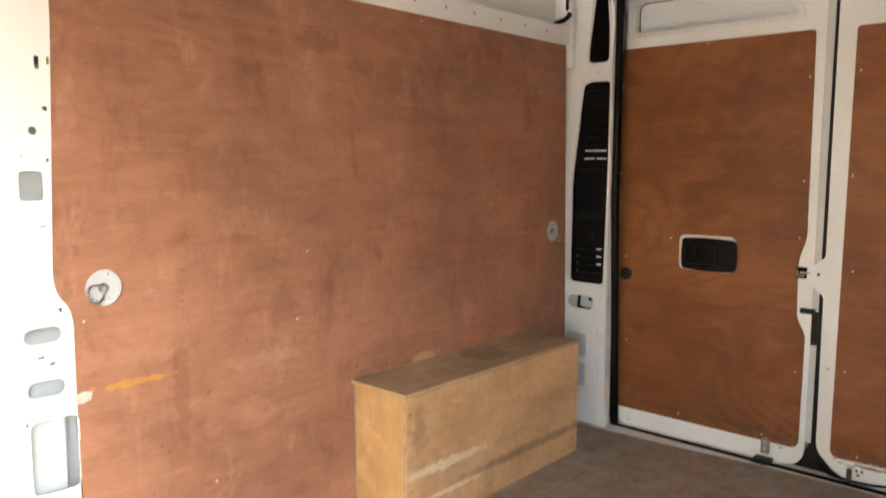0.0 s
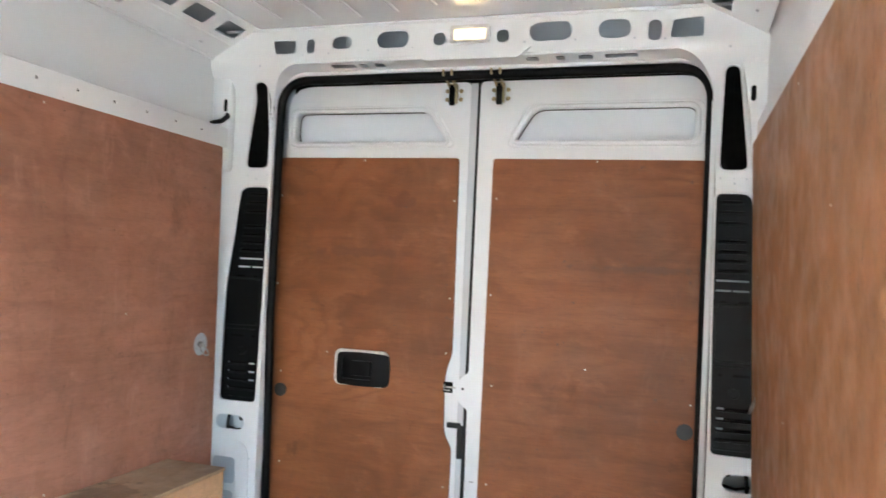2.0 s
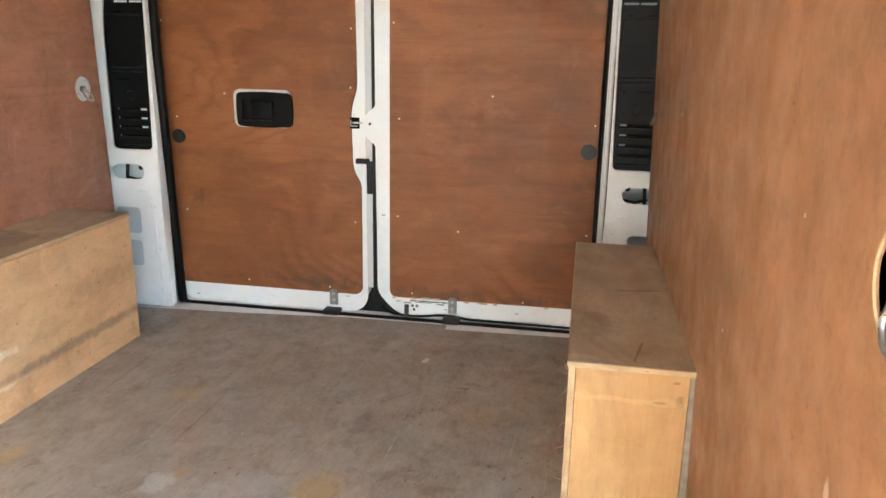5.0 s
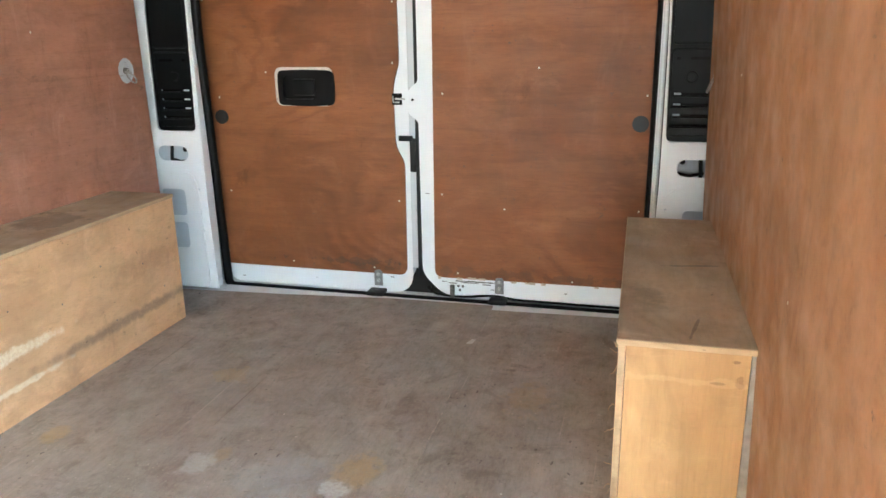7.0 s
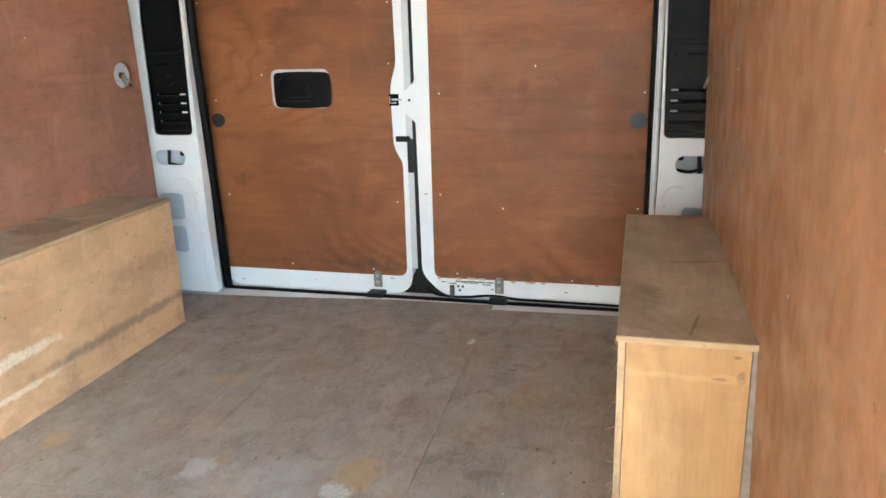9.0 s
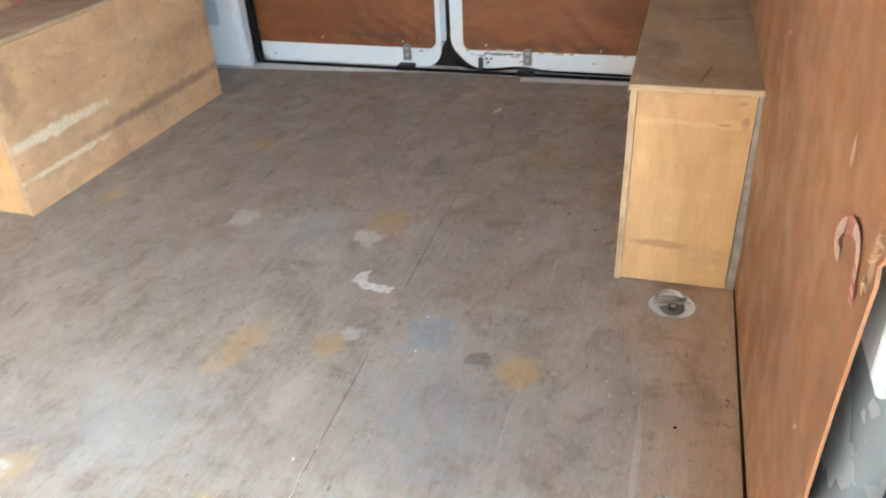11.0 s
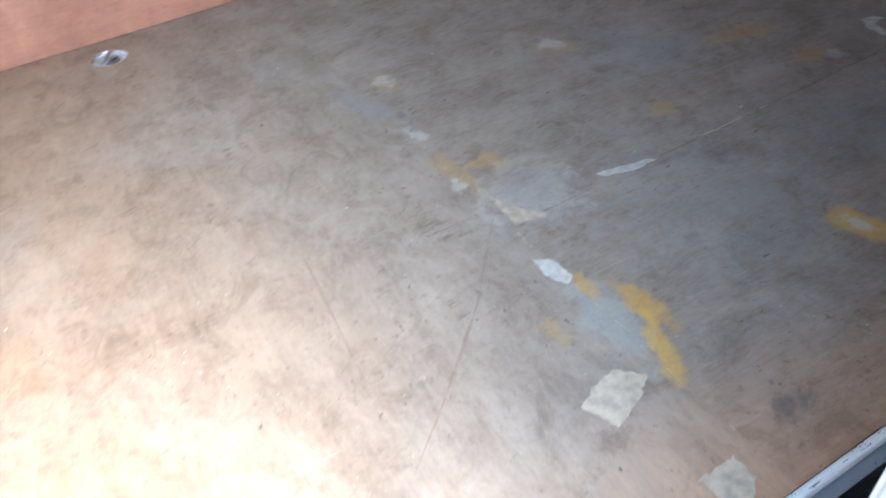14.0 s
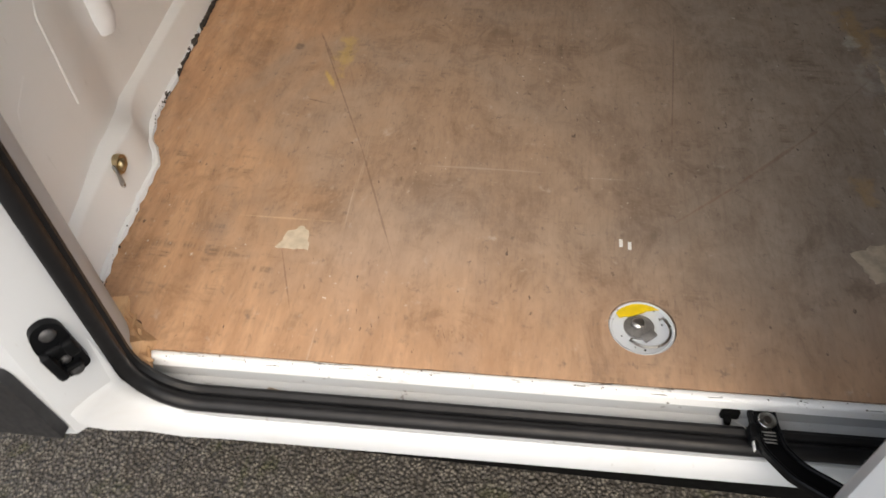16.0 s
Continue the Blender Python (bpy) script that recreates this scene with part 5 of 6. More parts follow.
# brackets on rubber pads at the foot
for door, u in ((left_door, 0.760), (right_door, 1.195)):
    bm = sheet([rounded([(u - 0.015, 0.020), (u + 0.015, 0.020), (u + 0.015, 0.078), (u - 0.015, 0.078)], [0.002, 0.002, 0.014, 0.014]), disc_of(u, 0.062, 0.0055, 10), disc_of(u, 0.040, 0.0055, 10)], 0.004, shifted(REAR, 0, DY - 0.012))
    bracket = part("foot_bracket", bm, CLAMP, door, "zinc foot bracket with two bolts")
    bm = bmesh.new()
    for v in (0.062, 0.040):
        dome(bm, (u, DY - 0.012, v), (0, -1, 0), 0.007, 0.004, 8)
    part("bolt", bm, ZINC, bracket, "", True)
    part("foot_pad", boxed((u - 0.030, 3.455, -0.004), (u + 0.030, 3.51, 0.011), 0.004), RUBBER, door, "black rubber foot pad", True)
bm = bmesh.new()
rod(bm, (1.030, DY - 0.012, 0.040), (1.030, DY - 0.012, -0.003), 0.008, 10)
for u, v in ((1.050, 0.036), (1.066, 0.036), (1.055, 0.022)):
    dome(bm, (u, DY - 0.004, v), (0, -1, 0), 0.005, 0.003, 8)
part("lock_rod", bm, STEEL, right_door, "", True)
foot_line = rounded([(0.935, 0.030), (0.965, 0.006), (1.01, 0.001), (1.06, 0.0), (1.10, 0.003), (1.14, 0.010), (1.19, 0.012), (1.25, 0.003), (1.67, 0.001)], 0.02)
part("bottom_seal", tube(bmesh.new(), [(u, 3.505, v) for u, v in foot_line], 0.0042, 8), SEAL, right_door, "thin black rubber bead under the door", True)
random.seed(41)
for u, w in ((1.055, 0.020), (1.10, 0.030), (1.135, 0.026), (1.245, 0.018), (1.30, 0.034), (1.345, 0.016), (0.985, 0.012), (1.52, 0.014)):
    loop = ragged(ring_of(u, 0.066 + random.uniform(-0.002, 0.003), w, 0.007, 0.003), 0.0012, 0.003)
    part("torn_edge", sheet([loop], 0.0012, shifted(REAR, 0, DY - 0.0112)), CREAM, right_door, "pale torn plywood edge")
for u, v, w in ((1.00, 0.050, 0.018), (1.03, 0.046, 0.03), (1.09, 0.050, 0.06), (1.15, 0.047, 0.03), (1.17, 0.030, 0.012), (1.42, 0.035, 0.01), (0.945, 0.36, 0.014)):
    part("scuff", sheet([ragged(ring_of(u, v, w, 0.0028, 0.0012), 0.0008, 0.003)], 0.0008, shifted(REAR, 0, DY - 0.0045)), STEEL, right_door, "grey scrape in the paint")
for u, v, w in ((0.225, 0.018, 0.012), (0.52, 0.030, 0.008), (0.81, 0.052, 0.014), (0.862, 0.09, 0.006)):
    part("scuff", sheet([ragged(ring_of(u, v, w, 0.0025, 0.0012), 0.0008, 0.003)], 0.0008, shifted(REAR, 0, DY - 0.0015)), STEEL, left_door, "grey scrape in the paint")
bm = sheet([[(0.83, 0.0), (1.0, 0.0), (0.955, 0.05), (0.925, 0.13), (0.905, 0.13), (0.895, 0.08), (0.87, 0.035)]], 0.02, shifted(REAR, 0, DY + 0.004))
part("foot_rubber", bm, RUBBER, right_door, "black rubber web at the foot")
part("chipped_paint", sheet([ragged(ring_of(1.12, 0.055, 0.16, 0.004, 0.002), 0.0012)], 0.001, shifted(REAR, 0, DY - 0.0045)), STEEL, right_door, "bare scraped metal")


# ---- wheel arch boxes ----
def arch_box(name, label, inner, outer, y0, y1, h, inner_mat, end_mat):
    ob = thing(name, ((inner + outer) / 2, (y0 + y1) / 2, 0), label, "wheel arch box", "wheel arch boxes")
    s = 1 if inner > outer else -1
    t = 0.012
    a, b = sorted((inner, inner - s * t))
    part("side_panel", boxed((a, y0, 0.001), (b, y1, h - t - 0.0018), 0.0012), inner_mat, ob, "scuffed pale plywood side")
    a, b = sorted((inner - s * (t + 0.0008), outer + s * 0.017))
    part("end_panel", boxed((a, y0 + 0.002, 0.004), (b, y0 + t, h - t - 0.0018), 0.0010), end_mat, ob, "clean yellowish plywood end")
    part("end_panel", boxed((a, y1 - t, 0.004), (b, y1, h - t), 0.0010), end_mat, ob)
    a, b = sorted((outer, outer + s * 0.016))
    part("corner_strip", boxed((a, y0 + 0.004, 0.002), (b, y0 + 0.02, h - t), 0.001), STRIP, ob, "grey edge strip beside the wall")
    a, b = sorted((inner + s * 0.002, outer))
    part("top_panel", boxed((a, y0 - 0.004, h - t + 0.0005), (b, y1 + 0.002, h), 0.0016), BOX_TOP, ob, "grey-brown dirty plywood top")
    bm = bmesh.new()
    block(bm, (min(a, b), y0 - 0.0052, h - t + 0.001), (max(a, b), y0 - 0.0041, h - 0.0015))
    e = inner + s * 0.0022
    block(bm, (min(e, e + s * 0.001), y0, h - t + 0.001), (max(e, e + s * 0.001), y1, h - 0.0015))
    block(bm, (min(inner, inner - s * t) + 0.001, y0 - 0.001, 0.004), (max(inner, inner - s * t) - 0.001, y0 - 0.0002, h - t - 0.001))
    part("ply_edge", bm, PLY_EDGE, ob, "raw layered plywood edge")
    bm = bmesh.new()
    for i in range(9):
        z = random.uniform(0.05, h - 0.01)
        x, y = inner + s * 0.001, y0 + random.uniform(-0.002, 0.006)
        pts = [(x, y, z)]
        for j in range(3):
            x, y, z = x + s * random.uniform(0.001, 0.006), y - random.uniform(-0.003, 0.004), z + random.uniform(-0.008, 0.006)
            pts.append((x, y, z))
        tube(bm, pts, [0.0011, 0.0009, 0.0006, 0.0003], 4)
    tagged(part("splinter", bm, PLY_EDGE, ob, "frayed pale splinters"), kind="stuff")
    for i in range(7):
        y, z = random.uniform(y0 + 0.08, y1 - 0.05), random.uniform(0.04, h - 0.06)
        part("nail", dome(bmesh.new(), (inner + s * 0.0003, y, z), (s, 0, 0), 0.0026, 0.001, 8), STEEL, ob)
    return ob


arch_box("arch_box", "plywood wheel arch box with dirty top and scraped pale side", 0.226, 0.002, 2.250, 3.125, 0.412, BOX_SIDE, BOX_END)
arch_box("arch_box", "plywood wheel arch box with clean yellow end and frayed edge", 1.612, 1.836, 2.293, 3.135, 0.402, BOX_SIDE, BOX_END)


# ---- front: bulkhead, door pillar, sill ----
wall_front = thing("wall_front", (0.9, -0.08, 0), "white painted steel bulkhead behind the cab", "bulkhead", kind="structure")
foot = [(-0.12, -0.150), (1.058, -0.092), (1.325, -0.079), (1.411, -0.077), (1.467, -0.062), (1.519, -0.030), (1.564, -0.027), (1.631, -0.024), (1.694, -0.024), (1.756, -0.017), (1.80, -0.004)]


def foot_y(x):
    return float(np.mean([np.interp(x + d, [p[0] for p in foot], [p[1] for p in foot]) for d in (-0.012, -0.006, 0, 0.006, 0.012)]))


def flange_height(x):
    """The upright flange along the floor rises to a pad round the lashing eye."""
    return float(np.interp(x, [0.0, 1.42, 1.48, 1.54, 1.58, 1.63, 1.70, 1.80], [0.062, 0.062, 0.066, 0.080, 0.086, 0.086, 0.076, 0.068]))


def wall_y(x, z):
    return float(np.interp(x, [-0.12, 1.05, 1.45, 1.55, 1.65, 1.80], [-0.172, -0.112, -0.090, -0.058, -0.044, -0.032])) - 0.022 * z


bm = bmesh.new()
cols = []
for i in range(73):
    x = -0.12 + 1.92 * i / 72
    y, h = foot_y(x), flange_height(x)
    w = min(wall_y(x, h), y - 0.016)
    line = [(y, -0.03), (y + 0.002, 0.006), (y - 0.003, 0.018), (y - 0.007, h - 0.004), (y - 0.009, h), (w, h + 0.010), (wall_y(x, 0.35), max(0.35, h + 0.1)), (wall_y(x, 1.0), 1.0), (wall_y(x, 1.92), 1.92)]
    cols.append([bm.verts.new((x, yy, zz)) for yy, zz in line])
for a, b in zip(cols, cols[1:]):
    for i in range(len(a) - 1):
        bm.faces.new((a[i], b[i], b[i + 1], a[i + 1]))
ob = part("bulkhead_panel", bm, BULK_WHITE, wall_front, "", True)
back = ob.modifiers.new("sheet", "SOLIDIFY")
back.thickness, back.offset = 0.002, -1
bm = bmesh.new()
for x in (0.40, 0.65, 0.90, 1.16, 1.405):
    tube(bm, [(x, wall_y(x, 0.2) - 0.012, 0.158), (x, wall_y(x, 0.2) - 0.006, 0.170), (x, wall_y(x, 0.2) - 0.003, 0.19), (x, wall_y(x, 0.5) - 0.003, 0.5), (x, wall_y(x, 1.5) - 0.006, 1.5)], [0.008, 0.022, 0.026, 0.026, 0.024], 16)
part("pressed_rib", bm, WHITE, wall_front, "", True)
bm = bmesh.new()
tube(bm, [(x, wall_y(x, z) + 0.0005, z) for x, z in ((1.66, 0.27), (1.70, 0.25), (1.725, 0.20), (1.735, 0.15), (1.755, 0.10), (1.78, 0.07))], 0.0022, 6)
tube(bm, [(x, wall_y(x, z) + 0.0005, z) for x, z in ((1.15, 0.95), (1.35, 0.62), (1.52, 0.40), (1.58, 0.30), (1.585, 0.17))], 0.003, 6)
part("pressed_fold", bm, BULK_WHITE, wall_front, "", True)
crust, radii = [], []
for i in range(220):
    x = 0.02 + 1.36 * i / 219
    thick = max(0.0, noise.noise(Vector((x * 22, 3, 0))) * 0.006 + noise.noise(Vector((x * 90, 1, 0))) * 0.004 + 0.0046)
    crust.append((x, foot_y(x) + 0.007 + random.uniform(-0.0015, 0.0015), 0.001 + random.uniform(0, 0.002)))
    radii.append(thick * (1.0 if x < 1.2 else 0.7) + 0.0002)
part("sealant", tube(bmesh.new(), crust, radii, 7), CRUST, wall_front, "broken black sealant along the floor edge")
bm = bmesh.new()
for i in range(40):
    x = random.choice((random.uniform(1.36, 1.46), random.uniform(1.58, 1.78)))
    dome(bm, (x, foot_y(x) + 0.011 + random.uniform(-0.002, 0.002), 0.003 + random.uniform(-0.002, 0.004)), (0, 1, 0.8), random.uniform(0.0006, 0.0022), 0.001, 6)
tagged(part("paint_chip", bm, RUBBER, wall_front, "dark chips along the paint bead"), kind="stuff")
# white paint bead along the foot, lumpy where it has chipped
bead, radii = [], []
for i in range(150):
    x = 0.0 + 1.79 * i / 149
    y = np.interp(x, [p[0] for p in foot], [p[1] for p in foot])
    bead.append((x, y + 0.006 + random.uniform(-0.0015, 0.0015), 0.002 + random.uniform(-0.001, 0.001)))
    radii.append(random.uniform(0.0045, 0.0085) if x > 1.30 else 0.0035 + 0.004 * max(0.0, noise.noise(Vector((x * 30, 9, 0)))))
part("paint_bead", tube(bmesh.new(), bead, radii, 7), WHITE, wall_front, "lumpy chipped white paint bead", True)
eye = thing("lashing_eye", (1.600, -0.02, 0.070), "yellow passivated lashing eye bolted to the bulkhead", "lashing eye")
ey = foot_y(1.60) - 0.007
bm = rod(bmesh.new(), (1.598, ey - 0.02, 0.072), (1.598, ey + 0.010, 0.072), 0.0145, 20)
dome(bm, (1.598, ey + 0.009, 0.072), (0, 1, 0), 0.010, 0.008)
part("bolt", bm, BRASS, eye, "", True)
part("ring", tube(bmesh.new(), [(1.616 + 0.007 * math.cos(a), ey + 0.010 + 0.008 * math.cos(a), 0.064 + 0.018 * math.sin(a)) for a in [i * math.pi / 7 for i in range(14)]], 0.0028, 6, True), ZINC, eye, "", True)

jamb = thing("door_pillar", (1.9, 0.0, 0), "white painted pillar at the sliding door opening", "door pillar", kind="structure")
section = [(1.795, -0.30), (1.795, -0.004), (1.803, 0.030), (1.830, 0.062), (1.868, 0.086), (1.888, 0.090), (1.890, 0.078), (1.910, 0.078), (1.915, 0.092), (1.926, 0.090), (1.972, 0.046), (1.978, 0.0), (1.978, -1.2), (1.90, -1.2)]
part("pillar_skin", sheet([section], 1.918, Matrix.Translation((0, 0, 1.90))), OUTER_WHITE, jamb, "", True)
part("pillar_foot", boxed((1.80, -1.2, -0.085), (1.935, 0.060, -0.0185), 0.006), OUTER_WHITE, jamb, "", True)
part("side_trim", sheet([rounded([(-1.1, 0.0), (0.046, 0.0), (0.030, 0.138), (-1.1, 0.138)], [0, 0.006, 0.02, 0])], 0.014, shifted(LEFT, 1.9885)), GREY_PLASTIC, jamb, "black plastic rub strip", True)
rear_section = [(1.846, 1.60), (1.846, 1.512), (1.850, 1.490), (1.868, 1.462), (1.890, 1.447), (1.890, 1.449), (1.910, 1.449), (1.914, 1.435), (1.945, 1.45), (1.956, 1.50), (1.91, 1.60)]
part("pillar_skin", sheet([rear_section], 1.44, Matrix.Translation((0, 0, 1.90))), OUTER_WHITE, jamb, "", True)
# Same section again in grey: shade on the lower pillar put into colour.
part("pillar_foot", sheet([[(x + 0.003, y + 0.004) for x, y in rear_section]], 0.54, Matrix.Translation((0, 0, 0.4585))), SHADE_GREY, jamb, "foot of the white rear pillar, coloured grey for shade", True)
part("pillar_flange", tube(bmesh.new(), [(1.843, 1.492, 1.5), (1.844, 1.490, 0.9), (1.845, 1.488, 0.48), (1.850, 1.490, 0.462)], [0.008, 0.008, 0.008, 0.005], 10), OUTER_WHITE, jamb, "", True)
part("top_rail", boxed((1.795, -0.25, 1.64), (1.955, 1.50, 1.93), 0.012), WHITE, jamb, "", True)
part("front_skin", boxed((-0.15, -0.30, -0.09), (1.90, -0.25, 1.95)), SKIN, jamb)

sill = thing("door_sill", (1.9, 0.75, -0.05), "scuffed white side door sill with grey step", "door sill", kind="structure")


def along(bm, d0, d1, z0, z1, y0=0.085, y1=1.47, bevel=0.0):
    made = block(bm, (d0, y0, z0), (d1, y1, z1), bevel)
    return made


def skewed(bm):
    for v in bm.verts:
        v.co.x += edge_x(v.co.y)
    return bm


part("edge_strip", skewed(along(bmesh.new(), 0.0006, 0.0125, -0.0215, 0.0012, 0.10, 1.46, 0.004)), SILL_WHITE, sill, "chipped white painted board edge")
part("step", skewed(along(bmesh.new(), -0.03, 0.062, -0.075, -0.046)), STEP_GREY, sill, "grey primed step")
part("riser", skewed(along(bmesh.new(), -0.006, 0.0075, -0.05, -0.0225)), STEP_GREY, sill)
inner_edge = [(edge_x(y) + 0.052, y, -0.047) for y in (1.47, 1.1, 0.8, 0.5, 0.3, 0.2)]
inner_edge += [(edge_x(0.15) + 0.053, 0.150, -0.043), (edge_x(0.12) + 0.056, 0.122, -0.028), (1.915, 0.104, -0.004), (1.919, 0.097, 0.03), (1.920, 0.0915, 0.12)]
outer_edge = [(edge_x(y) + 0.076, y, -0.083) for y in (1.47, 1.1, 0.8, 0.5, 0.3, 0.2)]
outer_edge += [(edge_x(0.15) + 0.079, 0.148, -0.080), (edge_x(0.11) + 0.084, 0.105, -0.062), (1.956, 0.072, -0.035), (1.966, 0.053, -0.005), (1.968, 0.0470, 0.08)]
bm = bmesh.new()
rows = []
for i, (p, q) in enumerate(zip(inner_edge, outer_edge)):
    p, q = Vector(p), Vector(q)
    swell = (1.0, 0.7, 0.25, 0.05, 0.0)[max(0, i - 6)]
    mid = p.lerp(q, 0.5) + Vector((0.006, 0.0, 0.007)) * swell
    low = q + Vector((-0.020, 0, -0.003))
    rows.append([bm.verts.new(v) for v in (p, p.lerp(mid, 0.5) + Vector((0.001, 0, 0.002)) * swell, mid, mid.lerp(q, 0.6) + Vector((0.002, 0, 0.001)) * swell, q, low)])
for ra, rb in zip(rows, rows[1:]):
    for i in range(5):
        bm.faces.new((ra[i], rb[i], rb[i + 1], ra[i + 1]))
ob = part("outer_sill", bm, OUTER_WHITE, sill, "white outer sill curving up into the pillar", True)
back = ob.modifiers.new("sheet", "SOLIDIFY")
back.thickness, back.offset = 0.003, -1
bm = bmesh.new()
for i in range(260):
    y, d = random.uniform(0.12, 1.4), random.choice((0.003, 0.008, 0.0105, 0.020, 0.026, 0.033)) + random.uniform(-0.002, 0.002)
    z = 0.0010 if d < 0.014 else -0.0461
    if random.random() < 0.3:
        l, w = random.uniform(0.002, 0.010), random.uniform(0.0002, 0.0004)
        block(bm, (-w, -l, -0.0004), (w, l, 0.0004), 0, Matrix.Translation((d, y, z)) @ pose(0, 0, 0, 0, 0, random.gauss(0, 3)))
    else:
        dome(bm, (d, y, z), (0, 0, 1), random.uniform(0.0005, 0.0016), 0.0005, 6)
tagged(part("paint_chip", skewed(bm), STEEL, sill, "dark paint chips and grit"), kind="stuff")
for y, w in ((0.262, 0.030), (0.42, 0.012)):
    part("rust_spot", skewed(sheet([ragged(ring_of(0.027, y, 0.016, w, 0.006), 0.002)], 0.0006, Matrix.Translation((0, 0, -0.0452)))), plain("brown_primer", (0.22, 0.17, 0.12), 0.7), sill, "brown bare patch")


def door_loop(d, z0, r):
    low = [(edge_x(1.40) + d, 1.40, z0)] + [(edge_x(y) + d, y, z0) for y in (1.1, 0.8, 0.5, 0.25)]
    corner = []
    for i in range(9):
        a = math.pi / 2 * i / 8
        y = 0.094 + 0.075 - 0.075 * math.sin(a)
        corner.append((edge_x(y) + d, y, z0 + 0.085 - 0.085 * math.cos(a)))
    x1 = corner[-1][0]
    up = [(x1, 0.094, z) for z in (0.12, 0.4, 0.8, 1.2, 1.56)]
    top = [(x1 - 0.002, 0.14, 1.625), (x1 - 0.004, 0.7, 1.635), (x1 - 0.02, 1.36, 1.625)]
    down = [(x1 - 0.02, 1.432, 1.56), (x1 - 0.02, 1.434, 0.9), (edge_x(1.43) + d, 1.434, 0.2), (edge_x(1.43) + d, 1.432, 0.03)]
    return low + corner + up + top + down


door_gasket = thing("door_gasket", (1.9, 0.75, -0.04), "black rubber seal round the sliding door opening", "door seal", kind="structure")
part("bulb", tube(bmesh.new(), door_loop(0.0490, -0.0425, 0), 0.0112, 10, True), RUBBER, door_gasket, "", True)
part("lip", tube(bmesh.new(), door_loop(0.0335, -0.0365, 0), 0.0078, 8, True), RUBBER, door_gasket, "", True)

# door striker on the pillar
striker = thing("door_striker", (1.925, 0.085, 0.12), "black plastic door striker with bolts on the white pillar", "striker")
m = Matrix.Translation((1.943, 0.074, 0.136)) @ pose(0, 0, 0, 0, 0, -45) @ pose(0, 0, 0, 0, 5, 0) @ Matrix.Diagonal((0.78, 0.9, 0.80, 1))
part("housing", sheet([rounded([(-0.022, -0.054), (0.014, -0.060), (0.024, -0.040), (0.024, 0.026), (0.014, 0.056), (-0.010, 0.060), (-0.024, 0.044)], 0.012), ring_of(0.002, -0.022, 0.018, 0.016, 0.004)], 0.012, m @ shifted(FRONT, 0, 0.010)), BLACK, striker, "", True)
bm = bmesh.new()
block(bm, (-0.024, 0.008, -0.012), (-0.006, 0.022, 0.018), 0.004, m)
block(bm, (0.010, 0.008, -0.044), (0.025, 0.024, 0.016), 0.005, m)
block(bm, (-0.012, 0.008, 0.004), (0.016, 0.017, 0.016), 0.003, m)
block(bm, (-0.014, 0.008, -0.040), (0.014, 0.018, -0.032), 0.003, m)
part("guide", bm, BLACK, striker, "", True)
for x, y, z, r in ((-0.003, 0.011, 0.038, 0.0105), (0.002, 0.008, -0.022, 0.0075), (0.000, 0.012, -0.048, 0.0095)):
    part("bolt", dome(bmesh.new(), m @ Vector((x, y, z)), m.to_3x3() @ Vector((0, 1, 0)), r * 0.85, 0.004), GUNMETAL, striker, "dull grey bolt head", True)

# torn plywood corner
torn = thing("torn_plywood", (1.84, 0.07, -0.01), "splintered tan plywood corner by the door pillar", "splinters")
fold = tube(bmesh.new(), [(1.790, 0.016, 0.004), (1.804, 0.034, 0.018), (1.822, 0.050, 0.013), (1.840, 0.072, 0.006), (1.856, 0.088, 0.002), (1.880, 0.094, -0.010)], [0.008, 0.019, 0.014, 0.020, 0.029, 0.012], 14, False, 0.55)
for v in fold.verts:
    v.co += 0.010 * noise.noise_vector(v.co * 60) + 0.004 * noise.noise_vector(v.co * 190)
part("torn_fold", fold, TORN, torn, "twisted tan wood layers", False)
bm = bmesh.new()
for i in range(90):
    t = random.random()
    x, y = 1.80 + 0.075 * t + random.uniform(-0.012, 0.012), 0.02 + 0.075 * t + random.uniform(-0.014, 0.014)
    z = 0.014 - 0.014 * t + random.uniform(-0.006, 0.010)
    l = random.uniform(0.006, 0.016)
    m = Matrix.Translation((x, y, z)) @ pose(0, 0, 0, random.uniform(-40, 40), random.uniform(-10, 40), random.uniform(10, 80))
    block(bm, (-l, -0.0018, -0.0006), (l, 0.0018, 0.0006), 0, m)
tagged(part("splinter", bm, TORN, torn, "ragged tan wood fibres"), kind="stuff")
part("dark_hole", boxed((1.796, 0.014, -0.0205), (1.830, 0.060, -0.006), 0.003), VOID, torn)

# sliding door with its roller arm
sliding = thing("sliding_door", (2.0, 1.5, 0.0), "white sliding door slid partly back outside the opening", "sliding door", kind="structure")
outline = rounded([(0.914, -0.02), (2.26, -0.02), (2.26, 1.70), (0.914, 1.70)], 0.09, 6)
part("door_shell", sheet([outline, ring_of(1.28, 0.75, 0.38, 0.9, 0.08), ring_of(1.88, 0.75, 0.5, 0.9, 0.08)], 0.012, shifted(RIGHT, 1.972)), WHITE, sliding, "white pressed inner door skin", True)
part("outer_skin", sheet([outline], 0.004, shifted(RIGHT, 2.035)), WHITE, sliding)
part("door_rim", tube(bmesh.new(), [(2.006, u, v) for u, v in outline], 0.031, 8, True), WHITE, sliding, "", True)
arm = thing("roller_arm", (1.87, 0.87, -0.03), "black steel roller arm of the sliding door with zinc bolt", "roller arm")
bm = bmesh.new()
spine = [(1.830, 0.864, -0.030), (1.866, 0.865, -0.024), (1.900, 0.868, -0.015), (1.932, 0.885, -0.003), (1.978, 0.945, 0.014)]
sides = [[], []]
